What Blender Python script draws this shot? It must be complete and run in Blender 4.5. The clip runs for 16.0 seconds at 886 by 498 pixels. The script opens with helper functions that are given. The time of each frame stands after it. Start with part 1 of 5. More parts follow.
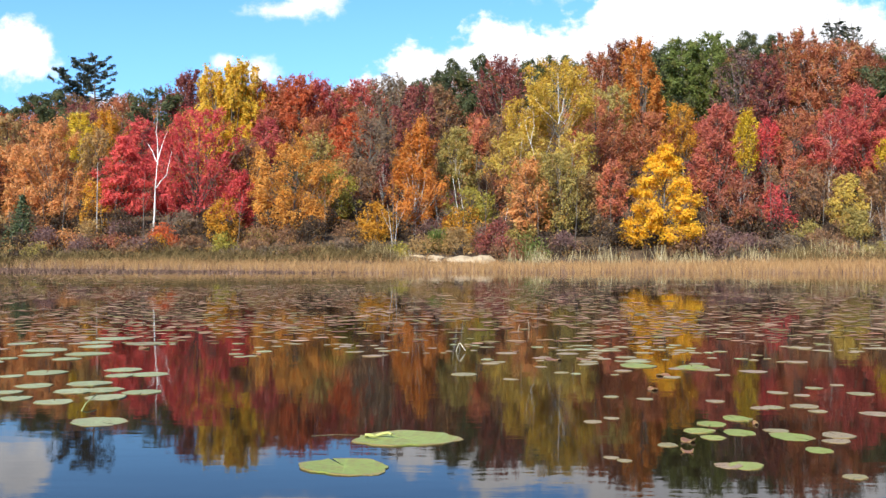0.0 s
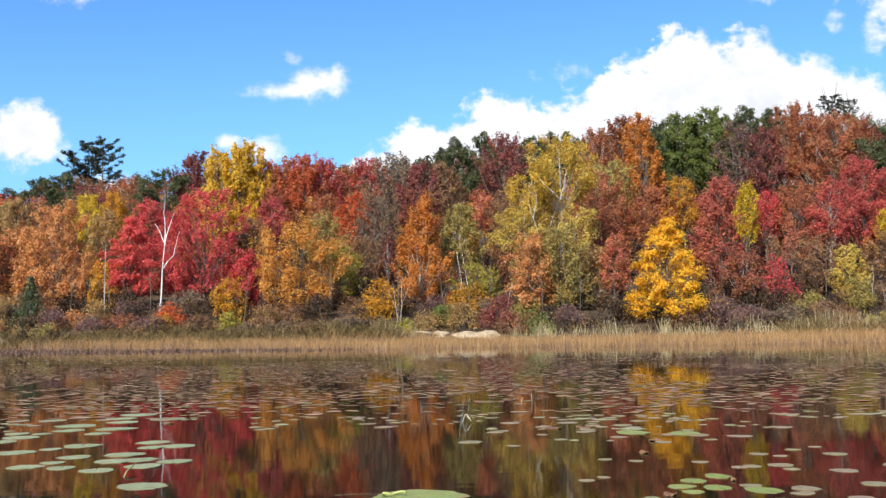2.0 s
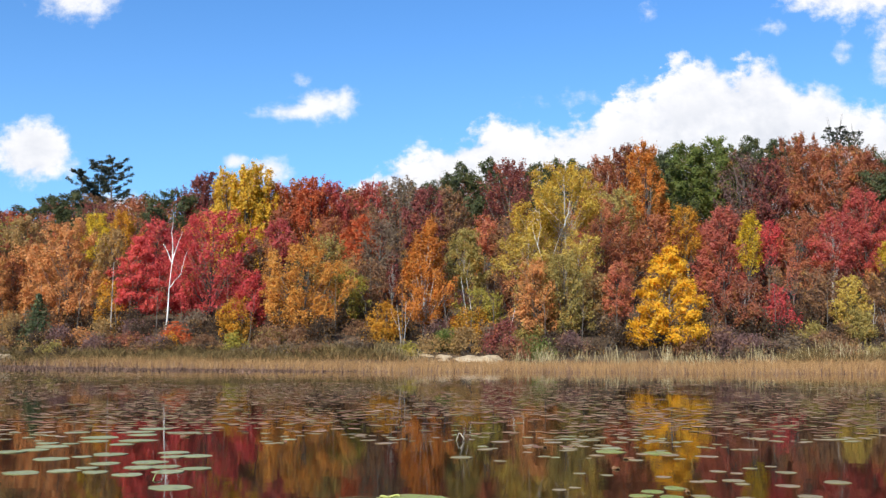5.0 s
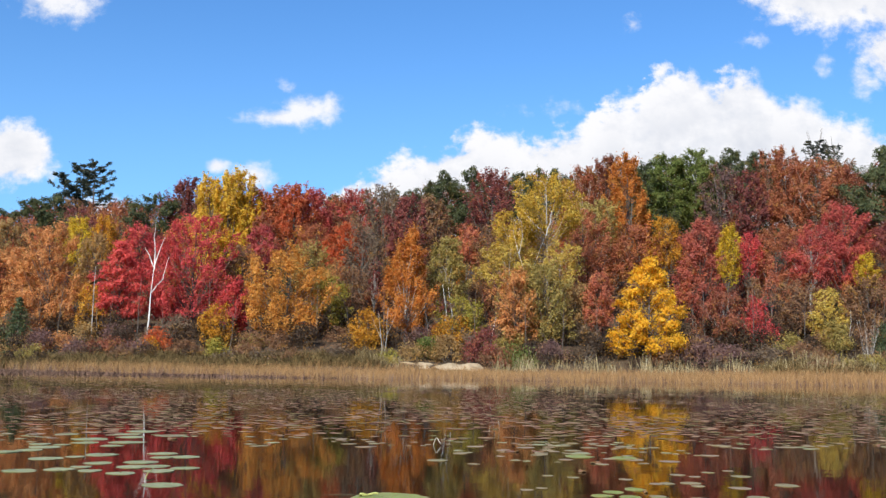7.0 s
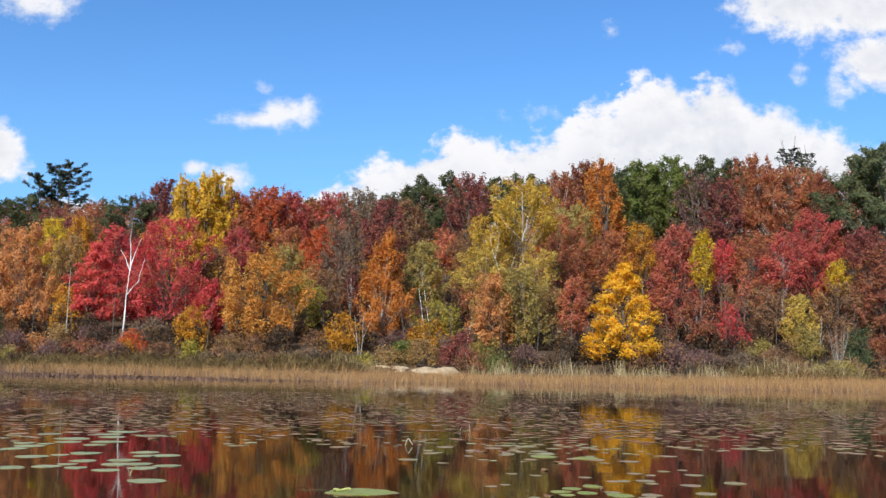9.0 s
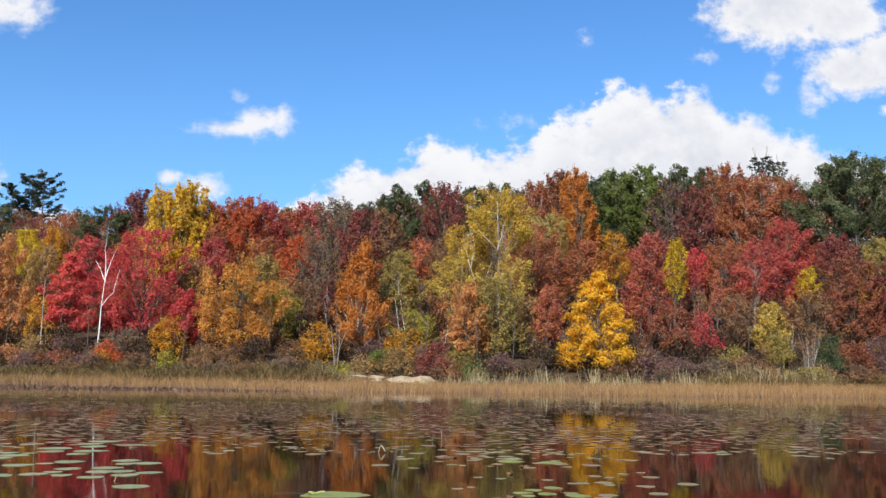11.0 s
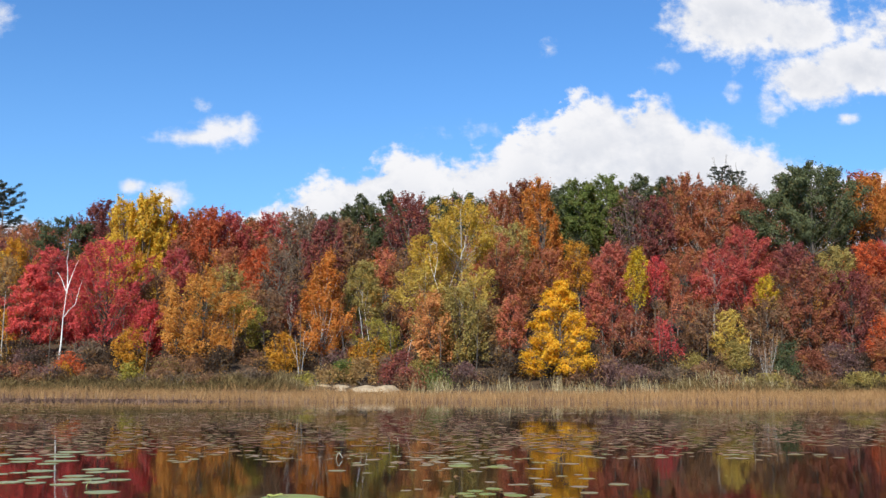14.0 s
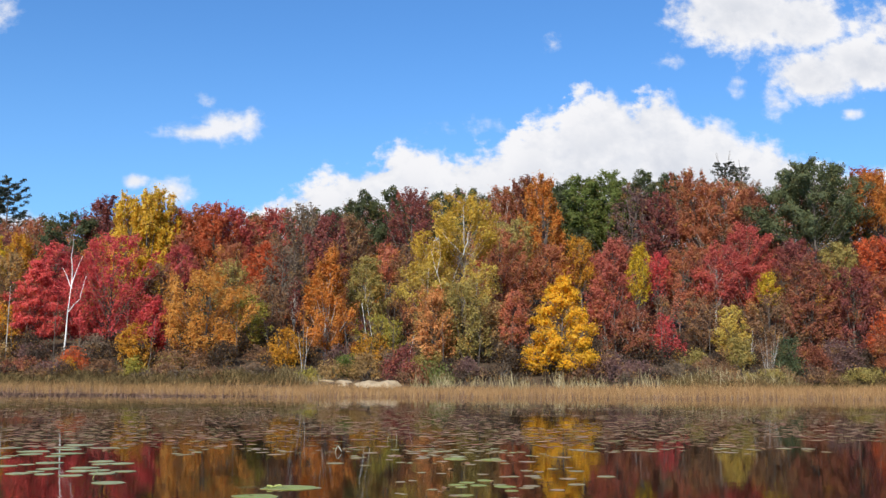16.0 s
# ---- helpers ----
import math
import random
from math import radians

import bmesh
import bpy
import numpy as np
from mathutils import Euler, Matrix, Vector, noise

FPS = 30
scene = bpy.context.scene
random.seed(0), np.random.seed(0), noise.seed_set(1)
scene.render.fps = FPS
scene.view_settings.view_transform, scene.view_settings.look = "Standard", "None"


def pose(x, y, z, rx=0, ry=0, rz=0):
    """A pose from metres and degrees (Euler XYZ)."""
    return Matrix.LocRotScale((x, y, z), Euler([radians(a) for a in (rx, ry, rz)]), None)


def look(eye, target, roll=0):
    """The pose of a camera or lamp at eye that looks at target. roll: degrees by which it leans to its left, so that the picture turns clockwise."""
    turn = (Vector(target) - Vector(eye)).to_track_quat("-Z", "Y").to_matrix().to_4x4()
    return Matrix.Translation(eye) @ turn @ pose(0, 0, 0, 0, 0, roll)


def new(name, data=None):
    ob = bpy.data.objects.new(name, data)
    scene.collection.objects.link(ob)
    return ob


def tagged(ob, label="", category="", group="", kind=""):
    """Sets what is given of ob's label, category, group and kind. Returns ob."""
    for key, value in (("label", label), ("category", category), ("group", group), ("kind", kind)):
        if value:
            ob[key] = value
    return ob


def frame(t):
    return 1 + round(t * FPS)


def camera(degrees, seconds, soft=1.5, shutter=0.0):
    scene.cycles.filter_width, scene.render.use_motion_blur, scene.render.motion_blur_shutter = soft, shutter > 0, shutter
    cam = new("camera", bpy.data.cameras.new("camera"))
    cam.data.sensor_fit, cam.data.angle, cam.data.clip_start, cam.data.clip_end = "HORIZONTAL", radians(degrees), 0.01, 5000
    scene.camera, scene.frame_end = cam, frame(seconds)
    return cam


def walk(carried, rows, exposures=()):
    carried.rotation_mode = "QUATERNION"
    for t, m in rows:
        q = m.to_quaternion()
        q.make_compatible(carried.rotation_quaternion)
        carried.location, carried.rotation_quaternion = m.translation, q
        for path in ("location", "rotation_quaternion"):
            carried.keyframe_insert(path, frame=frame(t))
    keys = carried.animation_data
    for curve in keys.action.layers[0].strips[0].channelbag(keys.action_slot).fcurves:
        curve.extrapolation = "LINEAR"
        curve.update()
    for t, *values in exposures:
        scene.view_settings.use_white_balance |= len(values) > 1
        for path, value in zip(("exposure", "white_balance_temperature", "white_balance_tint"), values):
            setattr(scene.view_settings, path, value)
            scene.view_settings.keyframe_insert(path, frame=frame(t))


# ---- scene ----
cam = camera(47.0, 16.0, soft=1.42)
PATH = [
    (0, (0.339, 0.679, 0.938), (0.314, 2.678, 0.956), 0.0),
    (0.5, (0.313, 0.545, 0.943), (0.361, 2.543, 1.012), -1.1),
    (1, (0.329, 0.341, 0.935), (0.338, 2.337, 1.071), -1.0),
    (1.5, (0.328, 0.128, 0.94), (0.319, 2.122, 1.097), -0.4),
    (2, (0.341, -0.049, 0.941), (0.308, 1.944, 1.107), -0.8),
    (2.5, (0.362, -0.211, 0.938), (0.289, 1.779, 1.116), -0.8),
    (3, (0.384, -0.355, 0.932), (0.3, 1.634, 1.117), -0.6),
    (3.5, (0.39, -0.509, 0.944), (0.327, 1.481, 1.138), -0.2),
    (4, (0.407, -0.67, 0.946), (0.35, 1.319, 1.146), -0.1),
    (6.5, (0.469, -1.446, 0.958), (0.455, 0.541, 1.183), 0.8),
    (7, (0.481, -1.546, 0.953), (0.472, 0.441, 1.18), 0.8),
    (7.5, (0.489, -1.653, 0.949), (0.491, 0.333, 1.18), 0.8),
    (8, (0.512, -1.811, 0.952), (0.529, 0.176, 1.181), 0.7),
    (8.5, (0.521, -1.934, 0.953), (0.549, 0.053, 1.181), 0.9),
    (9, (0.532, -2.058, 0.953), (0.568, -0.072, 1.188), 1.1),
    (11.5, (0.606, -2.712, 0.961), (0.702, -0.731, 1.214), 0.7),
    (12, (0.62, -2.84, 0.972), (0.731, -0.859, 1.223), 0.8),
    (12.5, (0.646, -3.006, 0.976), (0.773, -1.026, 1.227), 0.7),
    (13, (0.681, -3.153, 0.97), (0.821, -1.175, 1.225), 0.4),
    (13.5, (0.7, -3.289, 0.971), (0.849, -1.312, 1.233), 0.2),
    (14, (0.716, -3.397, 0.973), (0.866, -1.421, 1.243), 0.2),
    (14.5, (0.734, -3.501, 0.973), (0.884, -1.525, 1.243), 0.4),
    (15, (0.752, -3.573, 0.974), (0.901, -1.596, 1.236), 0.3),
    (15.5, (0.772, -3.656, 0.973), (0.918, -1.678, 1.233), 0.2),
    (16, (0.789, -3.777, 0.975), (0.932, -1.799, 1.236), 0.3),
]
walk(cam, [(t, look(e, a, r)) for t, e, a, r in PATH],
     [(0, 0.91), (1.5, 0.74), (3, 0.63), (7, 0.48), (12.5, 0.40), (16, 0.38)])

# ---- world, sun, exposure ----
SUN_DIR = Vector((-0.30, -0.75, 0.60)).normalized()      # towards the sun
world = bpy.data.worlds.new("sky")
scene.world = world
world.use_nodes = True


class Nodes:
    """Short hand for building a node tree."""

    def __init__(self, tree):
        self.t = tree

    def add(self, kind, **props):
        n = self.t.nodes.new(kind)
        if "operation" in props:
            n.operation = props["operation"]
        if "use_clamp" in props:
            n.use_clamp = props["use_clamp"]
        if "data_type" in props:
            n.data_type = props["data_type"]
        if "blend_type" in props:
            n.blend_type = props["blend_type"]
        if "interpolation_type" in props:
            n.interpolation_type = props["interpolation_type"]
        if "sky_type" in props:
            n.sky_type = props["sky_type"]
        if "sun_disc" in props:
            n.sun_disc = props["sun_disc"]
        return n

    def put(self, sock, v):
        if isinstance(v, bpy.types.NodeSocket):
            self.t.links.new(v, sock)
        elif v is not None:
            sock.default_value = v

    def math(self, op, a, b=None, c=None, clamp=False):
        n = self.add("ShaderNodeMath", operation=op, use_clamp=clamp)
        for s, v in zip(n.inputs, (a, b, c)):
            self.put(s, v)
        return n.outputs[0]

    def mix(self, f, a, b, blend="MIX"):
        n = self.add("ShaderNodeMix", data_type="RGBA", blend_type=blend)
        for i, v in ((0, f), (6, a), (7, b)):
            self.put(n.inputs[i], v)
        return n.outputs[2]

    def noise(self, vec, scale, detail=4.0, rough=0.55, colour=False):
        n = self.add("ShaderNodeTexNoise")
        self.put(n.inputs["Vector"], vec)
        for k, v in (("Scale", scale), ("Detail", detail), ("Roughness", rough)):
            n.inputs[k].default_value = v
        return n.outputs[1 if colour else 0]

    def ramp(self, f, stops):
        n = self.add("ShaderNodeValToRGB")
        self.put(n.inputs[0], f)
        e = n.color_ramp.elements
        while len(e) < len(stops):
            e.new(0.5)
        for el, (p, c) in zip(e, stops):
            el.position, el.color = p, (*c, 1) if len(c) == 3 else c
        return n.outputs[0]

    def smooth(self, v, lo, hi):
        n = self.add("ShaderNodeMapRange", interpolation_type="SMOOTHSTEP")
        for i, w in ((0, v), (1, lo), (2, hi), (3, 0.0), (4, 1.0)):
            self.put(n.inputs[i], w)
        return n.outputs[0]

    def mapped(self, vec, scale):
        n = self.add("ShaderNodeMapping")
        self.put(n.inputs[0], vec)
        n.inputs["Scale"].default_value = scale
        return n.outputs[0]


def build_sky():
    world.node_tree.nodes.clear()
    g = Nodes(world.node_tree)
    sky = g.add("ShaderNodeTexSky", sky_type="NISHITA", sun_disc=False)
    sky.sun_elevation = math.asin(SUN_DIR.z)
    sky.sun_rotation = math.atan2(SUN_DIR.x, SUN_DIR.y)
    sky.air_density, sky.dust_density, sky.ozone_density = 1.0, 0.9, 1.5
    co = g.add("ShaderNodeTexCoord").outputs["Generated"]
    sep = g.add("ShaderNodeSeparateXYZ")
    g.put(sep.inputs[0], co)
    dx, dy, dz = sep.outputs
    ahead = g.math("MAXIMUM", g.math("ABSOLUTE", dy), 0.15)
    u, v = g.math("DIVIDE", dx, ahead), g.math("DIVIDE", dz, ahead)
    flat = g.add("ShaderNodeCombineXYZ")
    g.put(flat.inputs[0], u), g.put(flat.inputs[1], v), g.put(flat.inputs[2], g.math("SIGN", dy))
    uv = flat.outputs[0]
    coarse = g.noise(uv, 17.0, 8.0, 0.62)
    fine = g.noise(g.mapped(uv, (1.0, 1.25, 1.0)), 52.0, 5.0, 0.58)
    wob = g.math("ADD", g.math("MULTIPLY", g.math("SUBTRACT", coarse, 0.5), 2.6), g.math("MULTIPLY", g.math("SUBTRACT", fine, 0.5), 1.9))
    layers = {"billow": None, "wisp": None}

    def puff(cu, cv, a, b, weight=1.0, layer="billow"):
        """One cloud body: full in its middle, nothing at its rim."""
        p, q = g.math("MULTIPLY", g.math("SUBTRACT", u, cu), 1 / a), g.math("MULTIPLY", g.math("SUBTRACT", v, cv), 1 / b)
        r = g.math("SQRT", g.math("ADD", g.math("MULTIPLY", p, p), g.math("MULTIPLY", q, q)))
        d = g.math("MULTIPLY", g.math("SUBTRACT", 1.0, r), weight)
        layers[layer] = d if layers[layer] is None else g.math("MAXIMUM", layers[layer], d)

    # the long bank of cloud over the ridge, by its billowed upper edge
    crest = [(-0.16, 0.10), (-0.114, 0.168), (-0.065, 0.195), (-0.038, 0.21), (0.002, 0.22), (0.021, 0.229), (0.041, 0.241), (0.064, 0.239), (0.081, 0.229), (0.109, 0.234), (0.149, 0.246),
             (0.172, 0.271), (0.201, 0.273), (0.216, 0.295), (0.254, 0.305), (0.274, 0.292), (0.295, 0.305), (0.319, 0.302), (0.336, 0.279), (0.365, 0.277), (0.386, 0.258), (0.424, 0.252),
             (0.471, 0.233), (0.54, 0.222), (0.66, 0.19), (0.80, 0.10)]
    sway = g.math("ADD", u, g.math("MULTIPLY", g.math("SUBTRACT", fine, 0.5), 0.035))
    edge = g.ramp(g.math("ADD", sway, 0.2), [(cu + 0.189, (cv * 2, cv * 2, cv * 2)) for cu, cv in crest])
    depth = g.math("SUBTRACT", g.math("MULTIPLY", edge, 0.5), v)
    bank = g.smooth(g.math("ADD", g.math("MULTIPLY", depth, 30.0), g.math("MULTIPLY", wob, 0.75)), -0.05, 0.55)
    bank = g.math("MULTIPLY", bank, g.smooth(dy, 0.0, 0.2))
    # high cloud on one side
    puff(0.38, 0.386, 0.092, 0.050), puff(0.446, 0.379, 0.06, 0.042), puff(0.465, 0.320, 0.064, 0.033), puff(0.52, 0.335, 0.09, 0.036), puff(0.64, 0.37, 0.16, 0.06)
    puff(0.416, 0.290, 0.018, 0.020, 0.8, "wisp"), puff(0.184, 0.346, 0.016, 0.012, 0.55, "wisp"), puff(0.378, 0.306, 0.011, 0.016, 0.5, "wisp"), puff(0.309, 0.332, 0.012, 0.007, 0.3, "wisp")
    puff(0.497, 0.280, 0.014, 0.008, 0.9, "wisp"), puff(0.07, 0.258, 0.020, 0.009, 0.4, "wisp"), puff(0.110, 0.258, 0.022, 0.009, 0.35, "wisp")
    # the small cloud alone in the blue, and the puffs low over the trees
    puff(-0.165, 0.245, 0.056, 0.012, 1.15, "wisp"), puff(-0.143, 0.254, 0.036, 0.020, 1.0, "wisp"), puff(-0.120, 0.256, 0.018, 0.022, 0.8, "wisp"), puff(-0.160, 0.276, 0.014, 0.010, 0.35, "wisp")
    puff(-0.231, 0.195, 0.018, 0.011, 1.2, "wisp"), puff(-0.195, 0.184, 0.030, 0.020, 1.2, "wisp"), puff(-0.338, 0.150, 0.05, 0.016, 1.0, "wisp")
    puff(-0.435, 0.205, 0.050, 0.038), puff(-0.40, 0.362, 0.055, 0.024, 1.1, "wisp"), puff(-0.62, 0.24, 0.12, 0.06)
    near = g.smooth(g.math("ADD", layers["billow"], g.math("MULTIPLY", wob, 0.40)), 0.0, 0.42)
    thin = g.math("MULTIPLY", g.smooth(g.math("ADD", layers["wisp"], g.math("MULTIPLY", wob, 0.75)), 0.0, 1.0), 0.95)
    near = g.math("MAXIMUM", g.math("MAXIMUM", near, thin), bank)
    # fair-weather cloud goes on all round
    wide = g.noise(co, 3.2, 7.0, 0.58)
    beyond = g.math("MULTIPLY", g.smooth(wide, 0.56, 0.70), g.smooth(g.math("MAXIMUM", g.math("ABSOLUTE", u), g.math("ADD", v, 0.28)), 0.72, 0.9))
    beyond = g.math("MULTIPLY", beyond, g.smooth(dz, 0.0, 0.08))
    cover = g.math("MAXIMUM", near, beyond)
    body = g.ramp(g.math("ADD", g.math("MULTIPLY", coarse, 0.6), g.math("MULTIPLY", fine, 0.4)), [(0.36, (0.80, 0.83, 0.88)), (0.54, (1.0, 1.0, 1.0))])
    # thick cloud is greyer away from its sunlit rim
    thick = g.math("MAXIMUM", g.smooth(depth, 0.015, 0.085), g.smooth(layers["billow"], 0.30, 0.95))
    body = g.mix(g.math("MULTIPLY", thick, g.smooth(coarse, 0.36, 0.60)), body, (0.76, 0.79, 0.84, 1))
    lit = g.mix(1.0, body, (CLOUD, CLOUD, CLOUD * 1.03, 1), "MULTIPLY")
    back = g.add("ShaderNodeBackground")
    tint = g.mix(1.0, sky.outputs[0], (0.50, 0.89, 1.31, 1), "MULTIPLY")
    # a paler band of air over the horizon
    air = g.math("MULTIPLY", g.math("SUBTRACT", 1.0, g.smooth(dz, 0.06, 0.36)), 0.19)
    blue = g.mix(air, g.mix(1.0, tint, (SKY, SKY, SKY, 1), "MULTIPLY"), (0.34, 0.60, 0.88, 1))
    g.put(back.inputs[0], g.mix(cover, blue, lit))
    back.inputs[1].default_value = 1.0
    g.put(g.add("ShaderNodeOutputWorld").inputs[0], back.outputs[0])


SKY, CLOUD = 0.104, 0.71
build_sky()
sun = new("sun", bpy.data.lights.new("sun", "SUN"))
sun.data.energy, sun.data.angle, sun.data.color = 4.8, radians(0.5), (1.0, 0.945, 0.85)
sun.matrix_world = look(SUN_DIR * 200, (0, 0, 0))

# ---- materials ----


def material(name):
    m = bpy.data.materials.new(name)
    m.use_nodes = True
    m.node_tree.nodes.clear()
    return m, Nodes(m.node_tree)


def principled(g, colour, rough=0.8, bump=None, strength=0.4, distance=0.02, **extra):
    p = g.add("ShaderNodeBsdfPrincipled")
    g.put(p.inputs["Base Color"], colour), g.put(p.inputs["Roughness"], rough)
    for k, v in extra.items():
        g.put(p.inputs[k.replace("_", " ")], v)
    if bump is not None:
        b = g.add("ShaderNodeBump")
        b.inputs["Strength"].default_value, b.inputs["Distance"].default_value = strength, distance
        g.put(b.inputs["Height"], bump), g.put(p.inputs["Normal"], b.outputs[0])
    g.put(g.add("ShaderNodeOutputMaterial").inputs[0], p.outputs[0])
    return p


def accent(colours):
    """The shade that part of a crown has turned to: greens and yellows towards orange, reds towards brown-orange, oranges towards ochre."""
    r, gr, b = colours[1]
    if gr > r:
        return 0.22, 0.17, 0.045
    if gr > 0.62 * r:
        return 0.50, 0.26, 0.05
    if gr > 0.3 * r:
        return 0.50, 0.28, 0.06
    return 0.58, 0.20, 0.08


def leaf_material(name, colours, through_leaf=0.47):
    """Leaves of one kind: each leaf its own shade, limbs of the crown a little apart, light let through."""
    m, g = material(name)
    geo, info = g.add("ShaderNodeNewGeometry"), g.add("ShaderNodeObjectInfo")
    pos = g.add("ShaderNodeTexCoord").outputs["Object"]
    patch = g.noise(pos, 0.42, 3.0, 0.6)
    bough = g.noise(pos, 1.1, 2.0, 0.5)
    f = g.math("ADD", g.math("MULTIPLY", geo.outputs["Random Per Island"], 0.45), g.math("MULTIPLY", g.math("SUBTRACT", patch, 0.36), 0.8))
    f = g.math("ADD", f, g.math("MULTIPLY", g.math("SUBTRACT", bough, 0.36), 0.6))
    f = g.math("ADD", f, g.math("MULTIPLY", g.math("SUBTRACT", info.outputs["Random"], 0.5), 0.16), clamp=True)
    n = len(colours)
    col = g.ramp(f, [((i + 0.1) / (n - 0.8), c) for i, c in enumerate(colours)])
    turned = g.smooth(g.math("ADD", g.noise(pos, 0.75, 4.0, 0.65), g.math("MULTIPLY", geo.outputs["Random Per Island"], 0.10)), 0.58, 0.72)
    col = g.mix(g.math("MULTIPLY", turned, 0.7), col, (*accent(colours), 1))
    d = g.add("ShaderNodeBsdfPrincipled")
    g.put(d.inputs["Base Color"], col)
    d.inputs["Roughness"].default_value = 0.55
    d.inputs["Specular IOR Level"].default_value = 0.25
    tr = g.add("ShaderNodeBsdfTranslucent")
    g.put(tr.inputs[0], col)
    mx = g.add("ShaderNodeMixShader")
    mx.inputs[0].default_value = through_leaf
    g.put(mx.inputs[1], d.outputs[0]), g.put(mx.inputs[2], tr.outputs[0])
    g.put(g.add("ShaderNodeOutputMaterial").inputs[0], mx.outputs[0])
    return m


LEAVES = {
    "darkgreen": [(0.0622, 0.0739, 0.0364), (0.106, 0.123, 0.0526), (0.161, 0.173, 0.0727)],
    "green": [(0.0936, 0.113, 0.0301), (0.187, 0.225, 0.0537), (0.267, 0.305, 0.0829)],
    "oakgreen": [(0.0775, 0.0888, 0.0437), (0.131, 0.154, 0.0691), (0.226, 0.237, 0.113)],
    "pine": [(0.0318, 0.0428, 0.0326), (0.0497, 0.0624, 0.0455), (0.0764, 0.0874, 0.0603)],
    "spruce": [(0.065, 0.085, 0.04), (0.12, 0.15, 0.07), (0.19, 0.23, 0.11)],
    "maroon": [(0.152, 0.054, 0.0478), (0.29, 0.0822, 0.0699), (0.404, 0.135, 0.105)],
    "redbrown": [(0.184, 0.0694, 0.044), (0.353, 0.119, 0.0679), (0.472, 0.18, 0.0975)],
    "greymaroon": [(0.153, 0.092, 0.0798), (0.255, 0.145, 0.127), (0.318, 0.172, 0.147)],
    "greybrown": [(0.153, 0.111, 0.074), (0.243, 0.176, 0.121), (0.332, 0.234, 0.149)],
    "brown": [(0.165, 0.0918, 0.0551), (0.317, 0.17, 0.091), (0.431, 0.242, 0.12)],
    "rust": [(0.27, 0.098, 0.05), (0.48, 0.165, 0.082), (0.61, 0.25, 0.11)],
    "rustorange": [(0.31, 0.135, 0.05), (0.58, 0.265, 0.095), (0.70, 0.38, 0.14)],
    "redorange": [(0.319, 0.0811, 0.0345), (0.574, 0.139, 0.0568), (0.682, 0.248, 0.0876)],
    "vermilion": [(0.36, 0.07, 0.025), (0.66, 0.14, 0.045), (0.74, 0.24, 0.07)],
    "red": [(0.311, 0.0627, 0.0573), (0.578, 0.119, 0.0969), (0.69, 0.193, 0.128)],
    "brightred": [(0.44, 0.07, 0.06), (0.76, 0.12, 0.105), (0.82, 0.21, 0.16)],
    "crimson": [(0.36, 0.05, 0.05), (0.70, 0.10, 0.10), (0.80, 0.18, 0.15)],
    "pinkred": [(0.303, 0.061, 0.0558), (0.541, 0.104, 0.0991), (0.608, 0.166, 0.145)],
    "rosered": [(0.282, 0.0822, 0.0612), (0.521, 0.142, 0.0995), (0.609, 0.219, 0.135)],
    "coral": [(0.356, 0.112, 0.0613), (0.649, 0.213, 0.121), (0.714, 0.308, 0.156)],
    "peach": [(0.40, 0.165, 0.06), (0.70, 0.32, 0.115), (0.78, 0.45, 0.18)],
    "orange": [(0.40, 0.14, 0.03), (0.66, 0.25, 0.05), (0.72, 0.36, 0.085)],
    "amber": [(0.377, 0.153, 0.0315), (0.67, 0.305, 0.0613), (0.757, 0.442, 0.102)],
    "goldorange": [(0.38, 0.17, 0.02), (0.68, 0.34, 0.035), (0.76, 0.47, 0.06)],
    "gold": [(0.46, 0.29, 0.03), (0.80, 0.53, 0.06), (0.84, 0.62, 0.11)],
    "yellowgold": [(0.42, 0.28, 0.02), (0.72, 0.51, 0.04), (0.76, 0.60, 0.09)],
    "brightyellow": [(0.55, 0.27, 0.015), (0.88, 0.50, 0.03), (0.90, 0.64, 0.09)],
    "aspen": [(0.32, 0.19, 0.02), (0.64, 0.42, 0.055), (0.72, 0.55, 0.12)],
    "aspenlight": [(0.34, 0.23, 0.045), (0.64, 0.46, 0.095), (0.70, 0.56, 0.16)],
    "olive": [(0.237, 0.185, 0.0561), (0.431, 0.338, 0.1), (0.561, 0.458, 0.169)],
    "yellowgreen": [(0.20, 0.17, 0.03), (0.40, 0.34, 0.06), (0.54, 0.45, 0.10)],
    # brown brush with the gloom under the trees put into its colour
    "shadebrown": [(0.055, 0.038, 0.026), (0.10, 0.066, 0.044), (0.17, 0.105, 0.068)],
    "tan": [(0.247, 0.15, 0.0633), (0.449, 0.287, 0.114), (0.563, 0.39, 0.163)],
}
LEAF_MAT = {k: leaf_material(k + "_leaves", v) for k, v in LEAVES.items()}


def bark_material(name, dark, light, scale=6.0):
    m, g = material(name)
    pos = g.add("ShaderNodeTexCoord").outputs["Object"]
    f = g.noise(g.mapped(pos, (scale, scale, scale * 0.25)), 1.0, 5.0, 0.65)
    principled(g, g.ramp(f, [(0.35, dark), (0.62, light)]), 0.9, f, 0.6, 0.03)
    return m


BARK = bark_material("grey_bark", (0.05, 0.04, 0.032), (0.17, 0.14, 0.115))
PALE_BARK = bark_material("pale_bark", (0.22, 0.19, 0.16), (0.48, 0.44, 0.39))
BIRCH_BARK = bark_material("birch_bark", (0.35, 0.32, 0.29), (0.82, 0.79, 0.74), 3.0)


